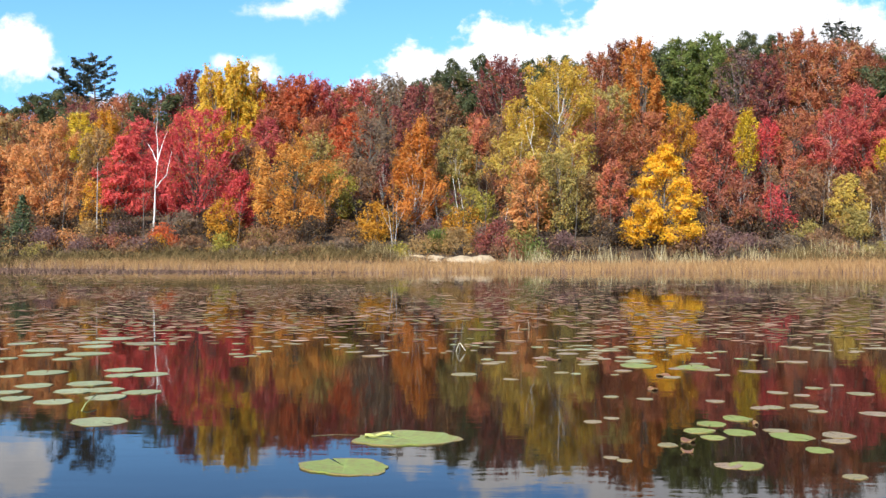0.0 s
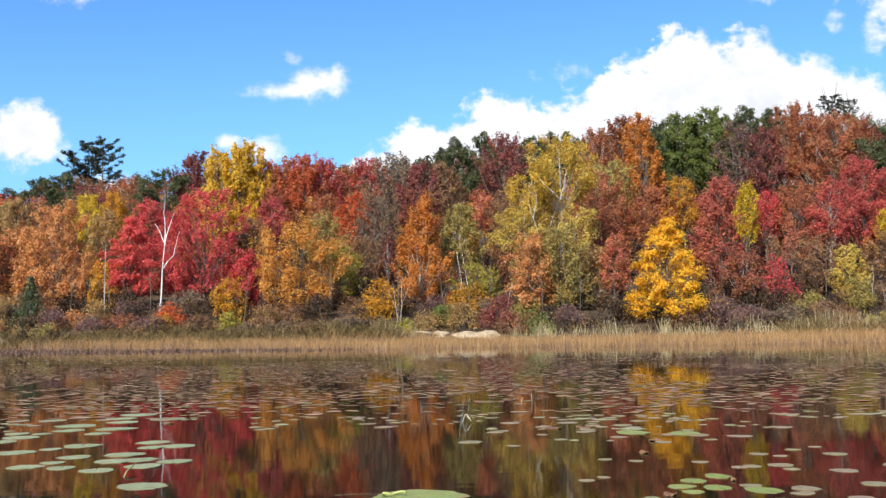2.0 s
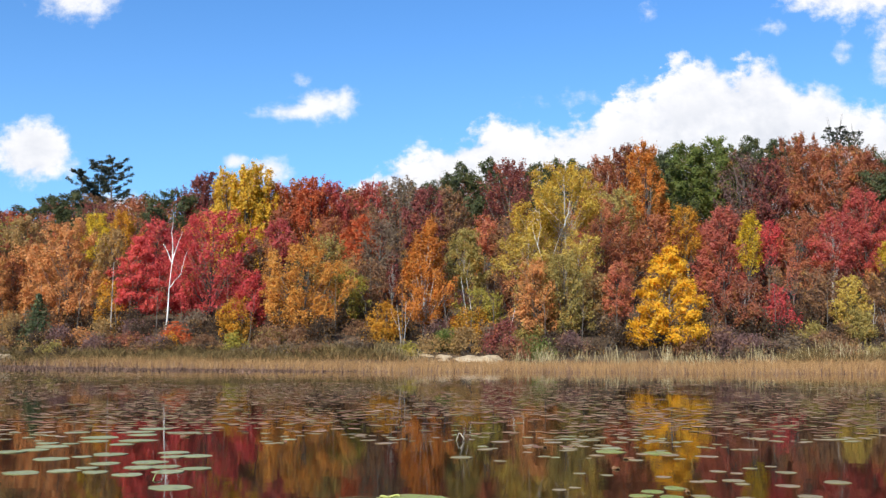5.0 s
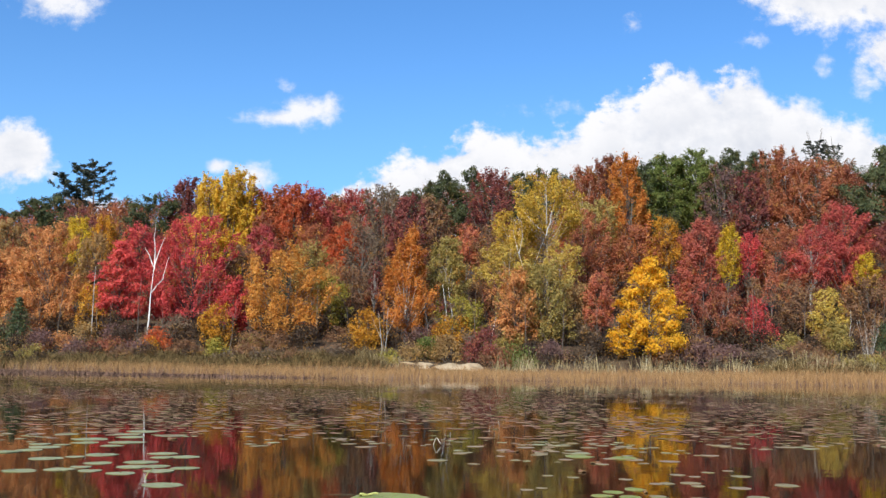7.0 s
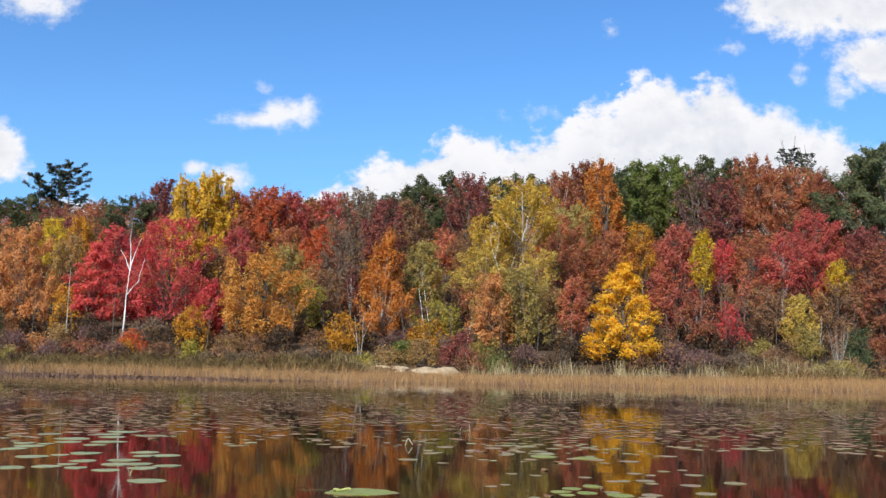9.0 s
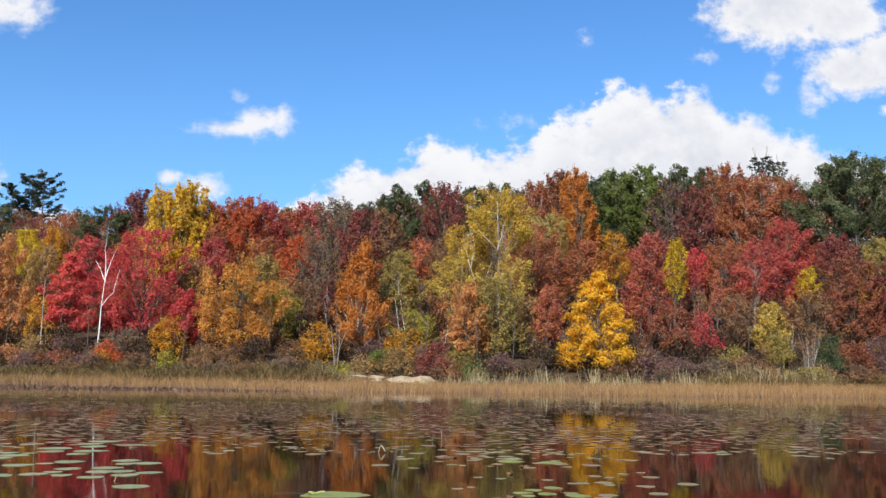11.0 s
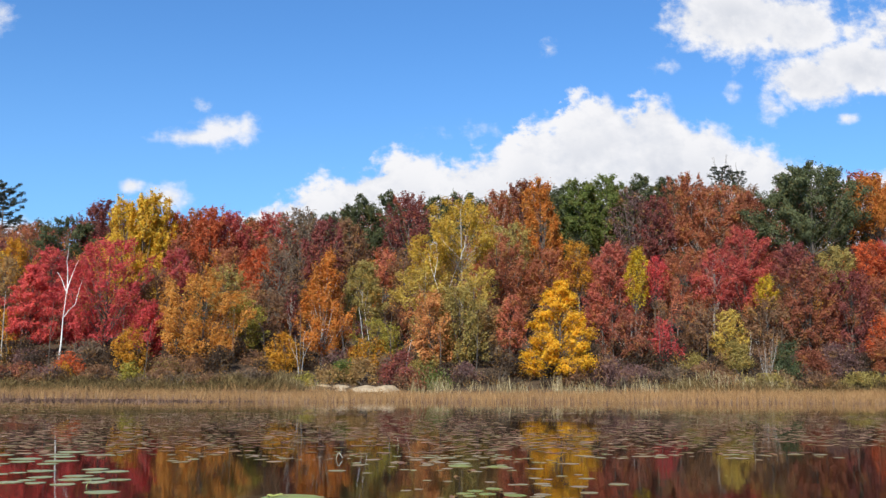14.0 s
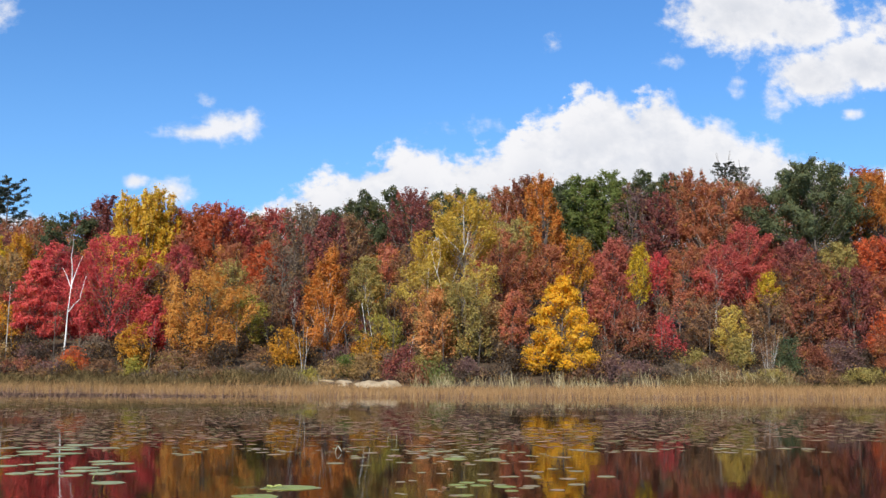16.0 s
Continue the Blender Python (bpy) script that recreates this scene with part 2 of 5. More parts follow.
def ground_material():
    m, g = material("leaf_litter")
    pos = g.add("ShaderNodeTexCoord").outputs["Object"]
    big, small = g.noise(pos, 0.15, 4.0), g.noise(pos, 5.0, 6.0, 0.7)
    col = g.mix(small, g.ramp(big, [(0.35, (0.035, 0.024, 0.013)), (0.65, (0.08, 0.052, 0.024))]), (0.075, 0.042, 0.019, 1))
    principled(g, col, 0.95, small, 0.8, 0.1)
    return m


def sand_material():
    m, g = material("pale_sand")
    pos = g.add("ShaderNodeTexCoord").outputs["Object"]
    big, small = g.noise(pos, 0.8, 4.0), g.noise(pos, 14.0, 5.0, 0.7)
    col = g.mix(g.math("MULTIPLY", small, 0.5), g.ramp(big, [(0.35, (0.20, 0.14, 0.075)), (0.62, (0.42, 0.32, 0.20))]), (0.50, 0.40, 0.26, 1))
    principled(g, col, 0.95, small, 0.7, 0.06)
    return m


def water_material():
    m, g = material("pond_water")
    pos = g.add("ShaderNodeTexCoord").outputs["Object"]
    swell = g.noise(g.mapped(pos, (0.55, 1.3, 1)), 1.0, 2.0, 0.5)
    ripple = g.noise(g.mapped(pos, (3.0, 9.0, 1)), 1.0, 3.0, 0.55)
    h = g.math("ADD", g.math("MULTIPLY", swell, 0.45), g.math("MULTIPLY", ripple, 0.13))
    murk = g.mix(g.noise(pos, 0.3, 3.0), (0.006, 0.004, 0.0025, 1), (0.014, 0.009, 0.005, 1))
    principled(g, murk, 0.022, h, 0.30, 0.010, IOR=1.333, Specular_IOR_Level=0.19)
    return m


def pad_material():
    m, g = material("lily_pad_skin")
    geo, info = g.add("ShaderNodeNewGeometry"), g.add("ShaderNodeObjectInfo")
    pos = g.add("ShaderNodeTexCoord").outputs["Object"]
    f = g.math("FRACT", g.math("ADD", geo.outputs["Random Per Island"], info.outputs["Random"]))
    blotch = g.noise(pos, 9.0, 5.0, 0.65)
    col = g.ramp(f, [(0.0, (0.22, 0.19, 0.08)), (0.2, (0.17, 0.13, 0.055)), (0.42, (0.34, 0.20, 0.125)), (0.6, (0.24, 0.115, 0.07)), (0.76, (0.12, 0.055, 0.035)), (0.9, (0.42, 0.28, 0.18)), (1.0, (0.30, 0.12, 0.075))])
    col = g.mix(g.smooth(blotch, 0.5, 0.75), col, (0.17, 0.11, 0.05, 1))
    principled(g, col, 0.85, blotch, 0.25, 0.01, Specular_IOR_Level=0.05)
    return m


def single_pad_material(name, one, two, stain):
    m, g = material(name)
    pos = g.add("ShaderNodeTexCoord").outputs["Object"]
    blotch, fine = g.noise(pos, 7.0, 5.0, 0.65), g.noise(pos, 60.0, 3.0, 0.6)
    info = g.add("ShaderNodeObjectInfo")
    col = g.mix(info.outputs["Random"], (*one, 1), (*two, 1))
    col = g.mix(g.smooth(blotch, 0.44, 0.66), col, (*stain, 1))
    spot = g.noise(pos, 22.0, 4.0, 0.7)
    col = g.mix(g.math("MULTIPLY", g.smooth(spot, 0.52, 0.68), 0.75), col, (0.13, 0.09, 0.04, 1))
    reach = g.add("ShaderNodeVectorMath", operation="LENGTH")
    g.put(reach.inputs[0], pos)
    sep = g.add("ShaderNodeSeparateXYZ")
    g.put(sep.inputs[0], pos)
    ray = g.math("ABSOLUTE", g.math("SINE", g.math("MULTIPLY", g.math("ARCTAN2", sep.outputs[1], sep.outputs[0]), 8.0)))
    vein = g.math("MULTIPLY", g.math("SUBTRACT", 1.0, g.smooth(g.math("MULTIPLY", ray, reach.outputs["Value"]), 0.02, 0.12)), 0.35)
    col = g.mix(vein, col, (*[min(1, v * 1.5) for v in two], 1))
    rim = g.math("MULTIPLY", g.smooth(g.math("ADD", reach.outputs["Value"], g.math("MULTIPLY", blotch, 0.18)), 0.93, 1.08), 0.7)
    col = g.mix(rim, col, (0.26, 0.17, 0.07, 1))
    principled(g, col, 0.5, g.math("ADD", blotch, g.math("MULTIPLY", fine, 0.3)), 0.3, 0.012, Specular_IOR_Level=0.2)
    return m


def stalk_material(name, stops):
    m, g = material(name)
    geo = g.add("ShaderNodeNewGeometry")
    pos = g.add("ShaderNodeTexCoord").outputs["Object"]
    f = g.math("ADD", g.math("MULTIPLY", geo.outputs["Random Per Island"], 0.6), g.math("MULTIPLY", g.noise(pos, 0.25, 4.0, 0.6), 0.45), clamp=True)
    principled(g, g.ramp(f, stops), 0.9, Specular_IOR_Level=0.05)
    return m


GROUND, SAND, WATER, PAD = ground_material(), sand_material(), water_material(), pad_material()
PAD_SKIN = {"fresh": single_pad_material("fresh_lily_pad", (0.176, 0.238, 0.0396), (0.255, 0.299, 0.0704), (0.194, 0.15, 0.044)),
            "dull": single_pad_material("dull_lily_pad", (0.229, 0.264, 0.114), (0.308, 0.326, 0.167), (0.211, 0.167, 0.0792)),
            "bronze": single_pad_material("bronze_lily_pad", (0.229, 0.22, 0.088), (0.299, 0.202, 0.132), (0.15, 0.088, 0.0528)),
            "red": single_pad_material("withered_lily_pad", (0.18, 0.075, 0.04), (0.22, 0.10, 0.05), (0.176, 0.088, 0.0528))}
REED = stalk_material("dry_reed", [(0.1, (0.13, 0.064, 0.027)), (0.45, (0.28, 0.152, 0.066)), (0.75, (0.38, 0.228, 0.10)), (1.0, (0.54, 0.385, 0.21))])
SEDGE = stalk_material("faded_sedge", [(0.1, (0.06, 0.034, 0.025)), (0.55, (0.15, 0.088, 0.065)), (0.85, (0.27, 0.19, 0.13)), (1.0, (0.58, 0.50, 0.38))])
LOW_SEDGE = stalk_material("dark_marsh_leaf", [(0.1, (0.05, 0.03, 0.022)), (0.5, (0.12, 0.07, 0.05)), (0.8, (0.20, 0.12, 0.085)), (1.0, (0.32, 0.22, 0.15))])
BRUSH = stalk_material("marsh_brush", [(0.1, (0.055, 0.038, 0.018)), (0.5, (0.135, 0.095, 0.04)), (0.8, (0.20, 0.14, 0.06)), (1.0, (0.30, 0.20, 0.09))])
CATTAIL = stalk_material("cattail_blade", [(0.1, (0.13, 0.095, 0.045)), (0.45, (0.29, 0.22, 0.11)), (0.75, (0.45, 0.37, 0.21)), (1.0, (0.64, 0.55, 0.36))])

# ---- large structure: terrain and water ----


def smoothstep(a, b, v):
    k = np.clip((np.asarray(v, float) - a) / (b - a), 0, 1)
    return k * k * (3 - 2 * k)


def terrain(x, y):
    """Height of the land: a pond basin, a reedy shallow, a bank, and the wooded hill behind it."""
    x, y = np.asarray(x, float), np.asarray(y, float)
    shore = 93 + 1.2 * np.sin(x * 0.11) + 0.8 * np.sin(x * 0.29 + 1)
    front = -1.6 + 1.35 * smoothstep(54, 66, y) + 0.3 * smoothstep(70, 92, y) + 0.75 * smoothstep(-1, 3, y - shore)
    climb = np.clip(y - shore - 3, 0, 105)
    hill = 0.245 * climb * (1 + 0.0016 * x) + 0.35 * np.sin(x * 0.23 + y * 0.1) * smoothstep(2, 20, climb)
    fall = smoothstep(210, 420, y) * 14
    side = np.maximum(np.abs(x - 10) - 175, -115 - y)
    low = 3.2 * smoothstep(-6, 40, side)
    return front + np.maximum(hill - fall, 0) + low * (1 - smoothstep(60, 100, y))


def mesh_from(name, verts, faces, mat=None, smooth=False):
    me = bpy.data.meshes.new(name)
    if isinstance(faces, np.ndarray):
        n, k = faces.shape
        me.vertices.add(len(verts)), me.loops.add(n * k), me.polygons.add(n)
        me.vertices.foreach_set("co", np.ascontiguousarray(verts, np.float32).ravel())
        me.loops.foreach_set("vertex_index", np.ascontiguousarray(faces, np.int32).ravel())
        me.polygons.foreach_set("loop_start", np.arange(0, n * k, k, dtype=np.int32))
        me.update(calc_edges=True)
    else:
        me.from_pydata(verts if isinstance(verts, list) else verts.tolist(), [], faces)
    if mat:
        me.materials.append(mat)
    if smooth:
        me.polygons.foreach_set("use_smooth", [True] * len(me.polygons))
    me.update()
    return me


def grid_mesh(name, xs, ys, height, mat):
    gx, gy = np.meshgrid(xs, ys)
    verts = np.stack([gx.ravel(), gy.ravel(), height(gx, gy).ravel()], 1)
    n = len(xs)
    i = (np.arange(len(ys) - 1)[:, None] * n + np.arange(n - 1)[None]).ravel()
    return mesh_from(name, verts, np.stack([i, i + 1, i + n + 1, i + n], 1), mat, True)


xs = np.concatenate([[-3000, -1500, -700, -400, -280], np.arange(-210, 231, 3.0), [300, 420, 700, 1500, 3000]])
ys = np.concatenate([[-3000, -1500, -600, -300, -200, -150, -130, -115, -100, -60, 0, 40], np.arange(54, 240, 2.0), [260, 300, 360, 420, 700, 1500, 3000]])
tagged(new("ground", grid_mesh("ground", xs, ys, terrain, GROUND)), "brown leaf-littered wooded hillside rising from the pond", "ground", kind="structure")
tagged(new("water", grid_mesh("water", np.linspace(-190, 210, 41), np.linspace(-125, 97, 41), lambda x, y: 0 * x, WATER)),
       "still dark pond water mirroring the autumn trees", "water", kind="structure")

# ---- trees ----
rng = np.random.default_rng(7)


def tubes(paths, sides=6):
    """Tapered tubes along paths of (point, radius); all in one vertex and face list."""
    verts, faces = [], []
    for path in paths:
        pts = np.array([p for p, _ in path], float)
        rad = [r for _, r in path]
        base = len(verts)
        for i, p in enumerate(pts):
            d = pts[min(i + 1, len(pts) - 1)] - pts[max(i - 1, 0)]
            d = d / (np.linalg.norm(d) + 1e-9)
            a = np.cross(d, [1, 0, 0] if abs(d[0]) < 0.8 else [0, 1, 0])
            a /= np.linalg.norm(a)
            b = np.cross(d, a)
            for k in range(sides):
                w = 2 * math.pi * k / sides
                verts.append(tuple(p + rad[i] * (math.cos(w) * a + math.sin(w) * b)))
        for i in range(len(pts) - 1):
            for k in range(sides):
                q, s = base + i * sides, (k + 1) % sides
                faces.append((q + k, q + s, q + sides + s, q + sides + k))
        faces.append(tuple(base + (len(pts) - 1) * sides + k for k in range(sides)))
    return verts, faces


def leaf_quads(centres, facing, size, long=1.35, loose=0.8):
    """One small leaf spray for each centre, facing roughly outwards from its clump. Returns vertices and faces."""
    n = len(centres)
    f = facing + rng.normal(size=(n, 3)) * loose
    f /= np.linalg.norm(f, axis=1)[:, None] + 1e-9
    a = np.cross(f, rng.normal(size=(n, 3)))
    a /= np.linalg.norm(a, axis=1)[:, None] + 1e-9
    b = np.cross(f, a)
    s = (size * rng.uniform(0.55, 1.4, n))[:, None]
    a, b, f = a * s * long * 0.5, b * s * 0.5, f * s * 0.14
    verts = np.stack([centres - a - f, centres + 0.6 * a + b, centres + a * 0.7 - b + f], 1).reshape(-1, 3)
    return verts, np.arange(3 * n).reshape(n, 3)


def crown_mesh(ctr, size, count, stretch, leaf, colour, lowest, highest, long=1.35, loose=0.09):
    """Leaf sprays gathered on the outsides of clumps (middle, radius)."""
    pick = rng.choice(len(ctr), count, p=size ** 1.6 / (size ** 1.6).sum())
    way = rng.normal(size=(count, 3))
    way /= np.linalg.norm(way, axis=1)[:, None] + 1e-9
    off = way * (rng.uniform(0, 1, count) ** 0.38 * size[pick])[:, None] * np.array(stretch)
    stray = np.where(rng.uniform(size=count) < 0.16, 2.4, 1.0)[:, None]
    pts = ctr[pick] + off + rng.normal(size=(count, 3)) * loose * stray
    pts[:, 2] = np.clip(pts[:, 2], lowest, highest)
    body = pts - np.array([0, 0, pts[:, 2].mean()])
    body /= np.linalg.norm(body, axis=1)[:, None] + 1e-9
    verts, faces = leaf_quads(pts, way * 0.42 + body * 0.28 + np.array([0, 0, 0.45]), leaf, long)
    return mesh_from("crown", verts, faces, LEAF_MAT[colour])


def part(name, me, parent, label=""):
    ob = new(name, me)
    ob.parent = parent
    if label:
        tagged(ob, label)
    return ob


COLOUR_WORDS = {"darkgreen": "dark green", "green": "green", "oakgreen": "dull green", "pine": "dark green", "spruce": "green", "maroon": "maroon", "redbrown": "reddish brown",
                "greymaroon": "greyish maroon", "greybrown": "grey-brown", "brown": "brown", "rust": "rust-coloured", "rustorange": "rusty orange", "redorange": "red-orange",
                "vermilion": "vermilion", "red": "red", "brightred": "bright red", "crimson": "crimson", "pinkred": "pinkish red", "rosered": "rose-red", "coral": "coral-red",
                "peach": "peach-orange", "orange": "orange", "amber": "amber", "goldorange": "orange-gold", "gold": "golden", "yellowgold": "yellow", "brightyellow": "brilliant yellow",
                "aspen": "mustard-yellow", "aspenlight": "pale yellow", "olive": "olive-yellow", "yellowgreen": "yellow-green", "tan": "tan", "shadebrown": "shade-darkened brown"}


def tree(name, x, y, top, width, low, colour, style="round", dens=1.0):
    """A broadleaf tree or pine: tapered trunk, limbs, and a crown of many leaf sprays gathered in clumps."""
    z0 = float(terrain(x, y)) - 0.1
    top -= 0.15
    tall, half = top - z0, width / 2
    low = max(low - z0, 0.05 * tall)
    root = new(name)
    root.location = (x, y, z0)
    words = COLOUR_WORDS[colour]
    kind = name.split("_")[0]
    state = "sparse" if dens < 0.65 else "full"
    tagged(root, f"{words} {kind} tree with {state} autumn crown on the wooded slope" if kind not in ("pine", "spruce") else f"{words} evergreen {kind} tree standing on the slope",
           "tree", "trees of the wood")
    span = tall - low
    back = y > 126
    r0 = (0.0085 if kind in ("aspen", "birch") else 0.0105) * tall + 0.03
    lean = rng.normal(0, 0.025, 2) * tall

    def stem(h):
        return np.array([lean[0] * (h / tall) ** 2, lean[1] * (h / tall) ** 2, h])

    # boughs sit on the outline of the crown; each is a plume of sprays grown outwards and up, with gaps between the plumes
    climb, far, flat, tuft = {"round": (1.15, 0.85, 0.9, 0.86), "cone": (1.5, 1.3, 0.9, 0.8), "layered": (0.4, 0.5, 0.62, 0.8),
                              "spire": (3.0, 2.9, 0.9, 0.52), "dome": (0.7, 0.3, 0.82, 1.15)}[style]
    girth = (0.085 * min(width, 11.0) + 0.36) * tuft
    n = int(np.clip(0.85 * width * span / girth ** 2 * (0.55 if far > 1 else 0.9), 14, 110))
    k = (np.arange(n) + rng.uniform(0, 1, n)) / n
    if style == "round":
        prof = np.sqrt(np.clip(1 - ((k - 0.40) / 0.64) ** 2, 0.05, 1)) * rng.uniform(0.74, 1.14, n)
    elif style == "dome":
        prof = np.sqrt(np.clip(1 - ((k - 0.30) / 0.74) ** 2, 0.05, 1)) * rng.uniform(0.82, 1.1, n)
    elif style == "cone":
        prof = np.clip(1.02 - k ** 1.5, 0.06, 1) * rng.uniform(0.7, 1.12, n) * (0.7 + 0.3 * np.minimum(k / 0.25, 1))
    elif style == "layered":
        k = np.clip(np.round(k ** 1.1 * 8) / 8 + rng.normal(0, 0.04, n), 0, 1)
        prof = np.clip(1.06 - k ** 2.7, 0.12, 1) * rng.uniform(0.82, 1.06, n) * (0.8 + 0.2 * np.minimum(k / 0.15, 1))
    else:
        prof = np.sqrt(np.clip(1.06 - k ** 2.2, 0.06, 1)) * rng.uniform(0.6, 1.12, n)
    ang = np.arange(n) * 2.39996 + rng.normal(0, 0.5, n)
    bulge = rng.uniform(0, 2 * math.pi, 2)
    lobe = 1 + 0.14 * np.sin(2 * ang + bulge[0] + 4 * k) + 0.12 * np.sin(3 * ang + bulge[1] - 7 * k)
    rad = np.maximum(half * prof * lobe * np.sqrt(rng.uniform(0.42, 1.0, n)) - 0.45 * girth, 0.1)
    paths = [[(stem(h), r0 * (1 - 0.88 * h / tall)) for h in np.linspace(0, tall * 0.93, 7)]]
    ctr, size, along, face = [], [], [], []
    sprays = 9 if back else 12
    for i in range(n):
        mid = np.array([rad[i] * math.cos(ang[i]), rad[i] * math.sin(ang[i]) * 0.9, low + span * (0.05 + 0.90 * k[i])])
        mid[:2] += stem(min(mid[2], tall))[:2]
        out = np.array([math.cos(ang[i]), math.sin(ang[i]), climb + rng.normal(0, 0.15)])
        out /= np.linalg.norm(out)
        big = girth * rng.uniform(0.62, 1.25) * (1.0 - 0.35 * k[i])
        h = max(0.14 * tall, low - 0.12 * span, mid[2] - climb * rad[i] * rng.uniform(0.7, 1.3) - 0.12 * span)
        s = stem(min(h, 0.9 * tall))
        bow = s * 0.45 + mid * 0.55 + np.array([0, 0, -0.10 * rad[i] * climb])
        r = (0.2 if kind in ("aspen", "birch") else 0.34) * r0 * (1 - 0.7 * h / tall)
        if i % 3 or not back:
            paths.append([(s, r), (bow, r * 0.62), (mid, r * 0.35)])
        way = rng.normal(size=(sprays, 3)) + 0.75 * out + np.array([0, 0, 0.3])
        way /= np.linalg.norm(way, axis=1)[:, None]
        off = way * big * rng.uniform(0.45, 1.0, (sprays, 1)) * np.array([1, 1, flat])
        off += out * ((way @ out) * big * far * rng.uniform(0.5, 1.0, sprays))[:, None]
        spots = mid + off
        ctr.append(spots), along.append(np.repeat(out[None], sprays, 0)), face.append(way * 0.75 + np.array([0, 0, 0.35]))
        size.append(big * rng.uniform(0.20, 0.40, sprays))
        if y < 115 and dens < 0.95:
            for q in range(3):
                paths.append([(mid, r * 0.35), ((mid + spots[q]) / 2 + rng.normal(0, 0.05, 3), r * 0.25), (spots[q] + out * 0.15, 0.006)])
    ctr, size, along, face = np.concatenate(ctr), np.concatenate(size), np.concatenate(along), np.concatenate(face)
    count = int(np.clip(width * span * (150 if back else 285) * dens, 1000, 22000))
    pick = rng.choice(len(ctr), count, p=size ** 1.5 / (size ** 1.5).sum())
    way = rng.normal(size=(count, 3))
    way /= np.linalg.norm(way, axis=1)[:, None]
    reach = (rng.uniform(0, 1, count) ** 0.45 * size[pick])[:, None]
    pts = ctr[pick] + way * reach * np.array([1, 1, flat]) + along[pick] * ((way * along[pick]).sum(1) * (0.5 + 0.7 * far) * size[pick])[:, None]
    pts += rng.normal(size=(count, 3)) * 0.09 * np.where(rng.uniform(size=count) < 0.2, 3.0, 1.0)[:, None]
    # a thinner fill of leaves inside the crown
    inner = rng.uniform(size=count) < 0.14
    pts[inner] = pts[inner] * np.array([0.55, 0.55, 0.94]) + rng.normal(size=(inner.sum(), 3)) * 0.25
    pts[:, 2] = np.clip(pts[:, 2], 0.1, tall + 0.6)
    leaf = 0.20 if back else 0.15
    verts, faces = leaf_quads(pts, face[pick] + way * 0.35, leaf, 1.5, 0.42)
    part("crown", mesh_from("crown", verts, faces, LEAF_MAT[colour]), root)
    bark = PALE_BARK if kind in ("birch", "aspen") or rng.uniform() > 0.93 and style not in ("layered", "dome") else BARK
    part("trunk", mesh_from("trunk", *tubes(paths, 4), bark, True), root)
    return root


def pine(x, y, top, width, low, limbs=30, reach=0.55, rise=0.2, needle=0.15, thick=16, flat=0.45):
    """A tall white pine: bare lower trunk, long limbs that sweep out and up, needle tufts along their outer halves."""
    z0 = float(terrain(x, y)) - 0.1
    tall, low = top - z0, low - z0
    root = new("pine_tree")
    root.location = (x, y, z0)
    tagged(root, "dark green evergreen pine tree towering over the wood", "tree", "trees of the wood")
    paths = [[((0, 0, h), 0.24 * (1 - 0.9 * h / tall) + 0.02) for h in np.linspace(0, tall * 0.97, 8)]]
    ctr, size = [], []
    for i in range(limbs):
        k = (i + rng.uniform(0, 0.9)) / limbs
        h = low + (tall - low) * k * 0.93
        a = rng.uniform(0, 2 * math.pi)
        r = width / 2 * rng.uniform(0.55, 1.1) * (1 - reach * k)
        out = np.array([math.cos(a), math.sin(a), 0])
        s, m, e = np.array([0, 0, h]), np.array([0, 0, h + 0.05 * r]) + out * r * 0.55, np.array([0, 0, h + rise * r]) + out * r
        paths.append([(s, 0.07), (m, 0.05), (e, 0.02)])
        for w in (0.4, 0.6, 0.75, 0.9, 1.0):
            p = m * (1 - (w - 0.5) / 0.5) + e * (w - 0.5) / 0.5 if w > 0.5 else s * (1 - w / 0.5) + m * w / 0.5
            ctr.append(p + rng.normal(0, 0.12, 3) + np.array([0, 0, 0.12])), size.append(rng.uniform(0.16, 0.30) * (0.75 + 0.5 * w))
    ctr.append(np.array([0, 0, tall - 0.3])), size.append(0.4)
    part("crown", crown_mesh(np.array(ctr), np.array(size), thick * len(ctr), (1.5, 1.5, flat), needle, "pine", 0.1, tall + 0.3, 2.4), root)
    part("trunk", mesh_from("trunk", *tubes(paths), BARK, True), root)


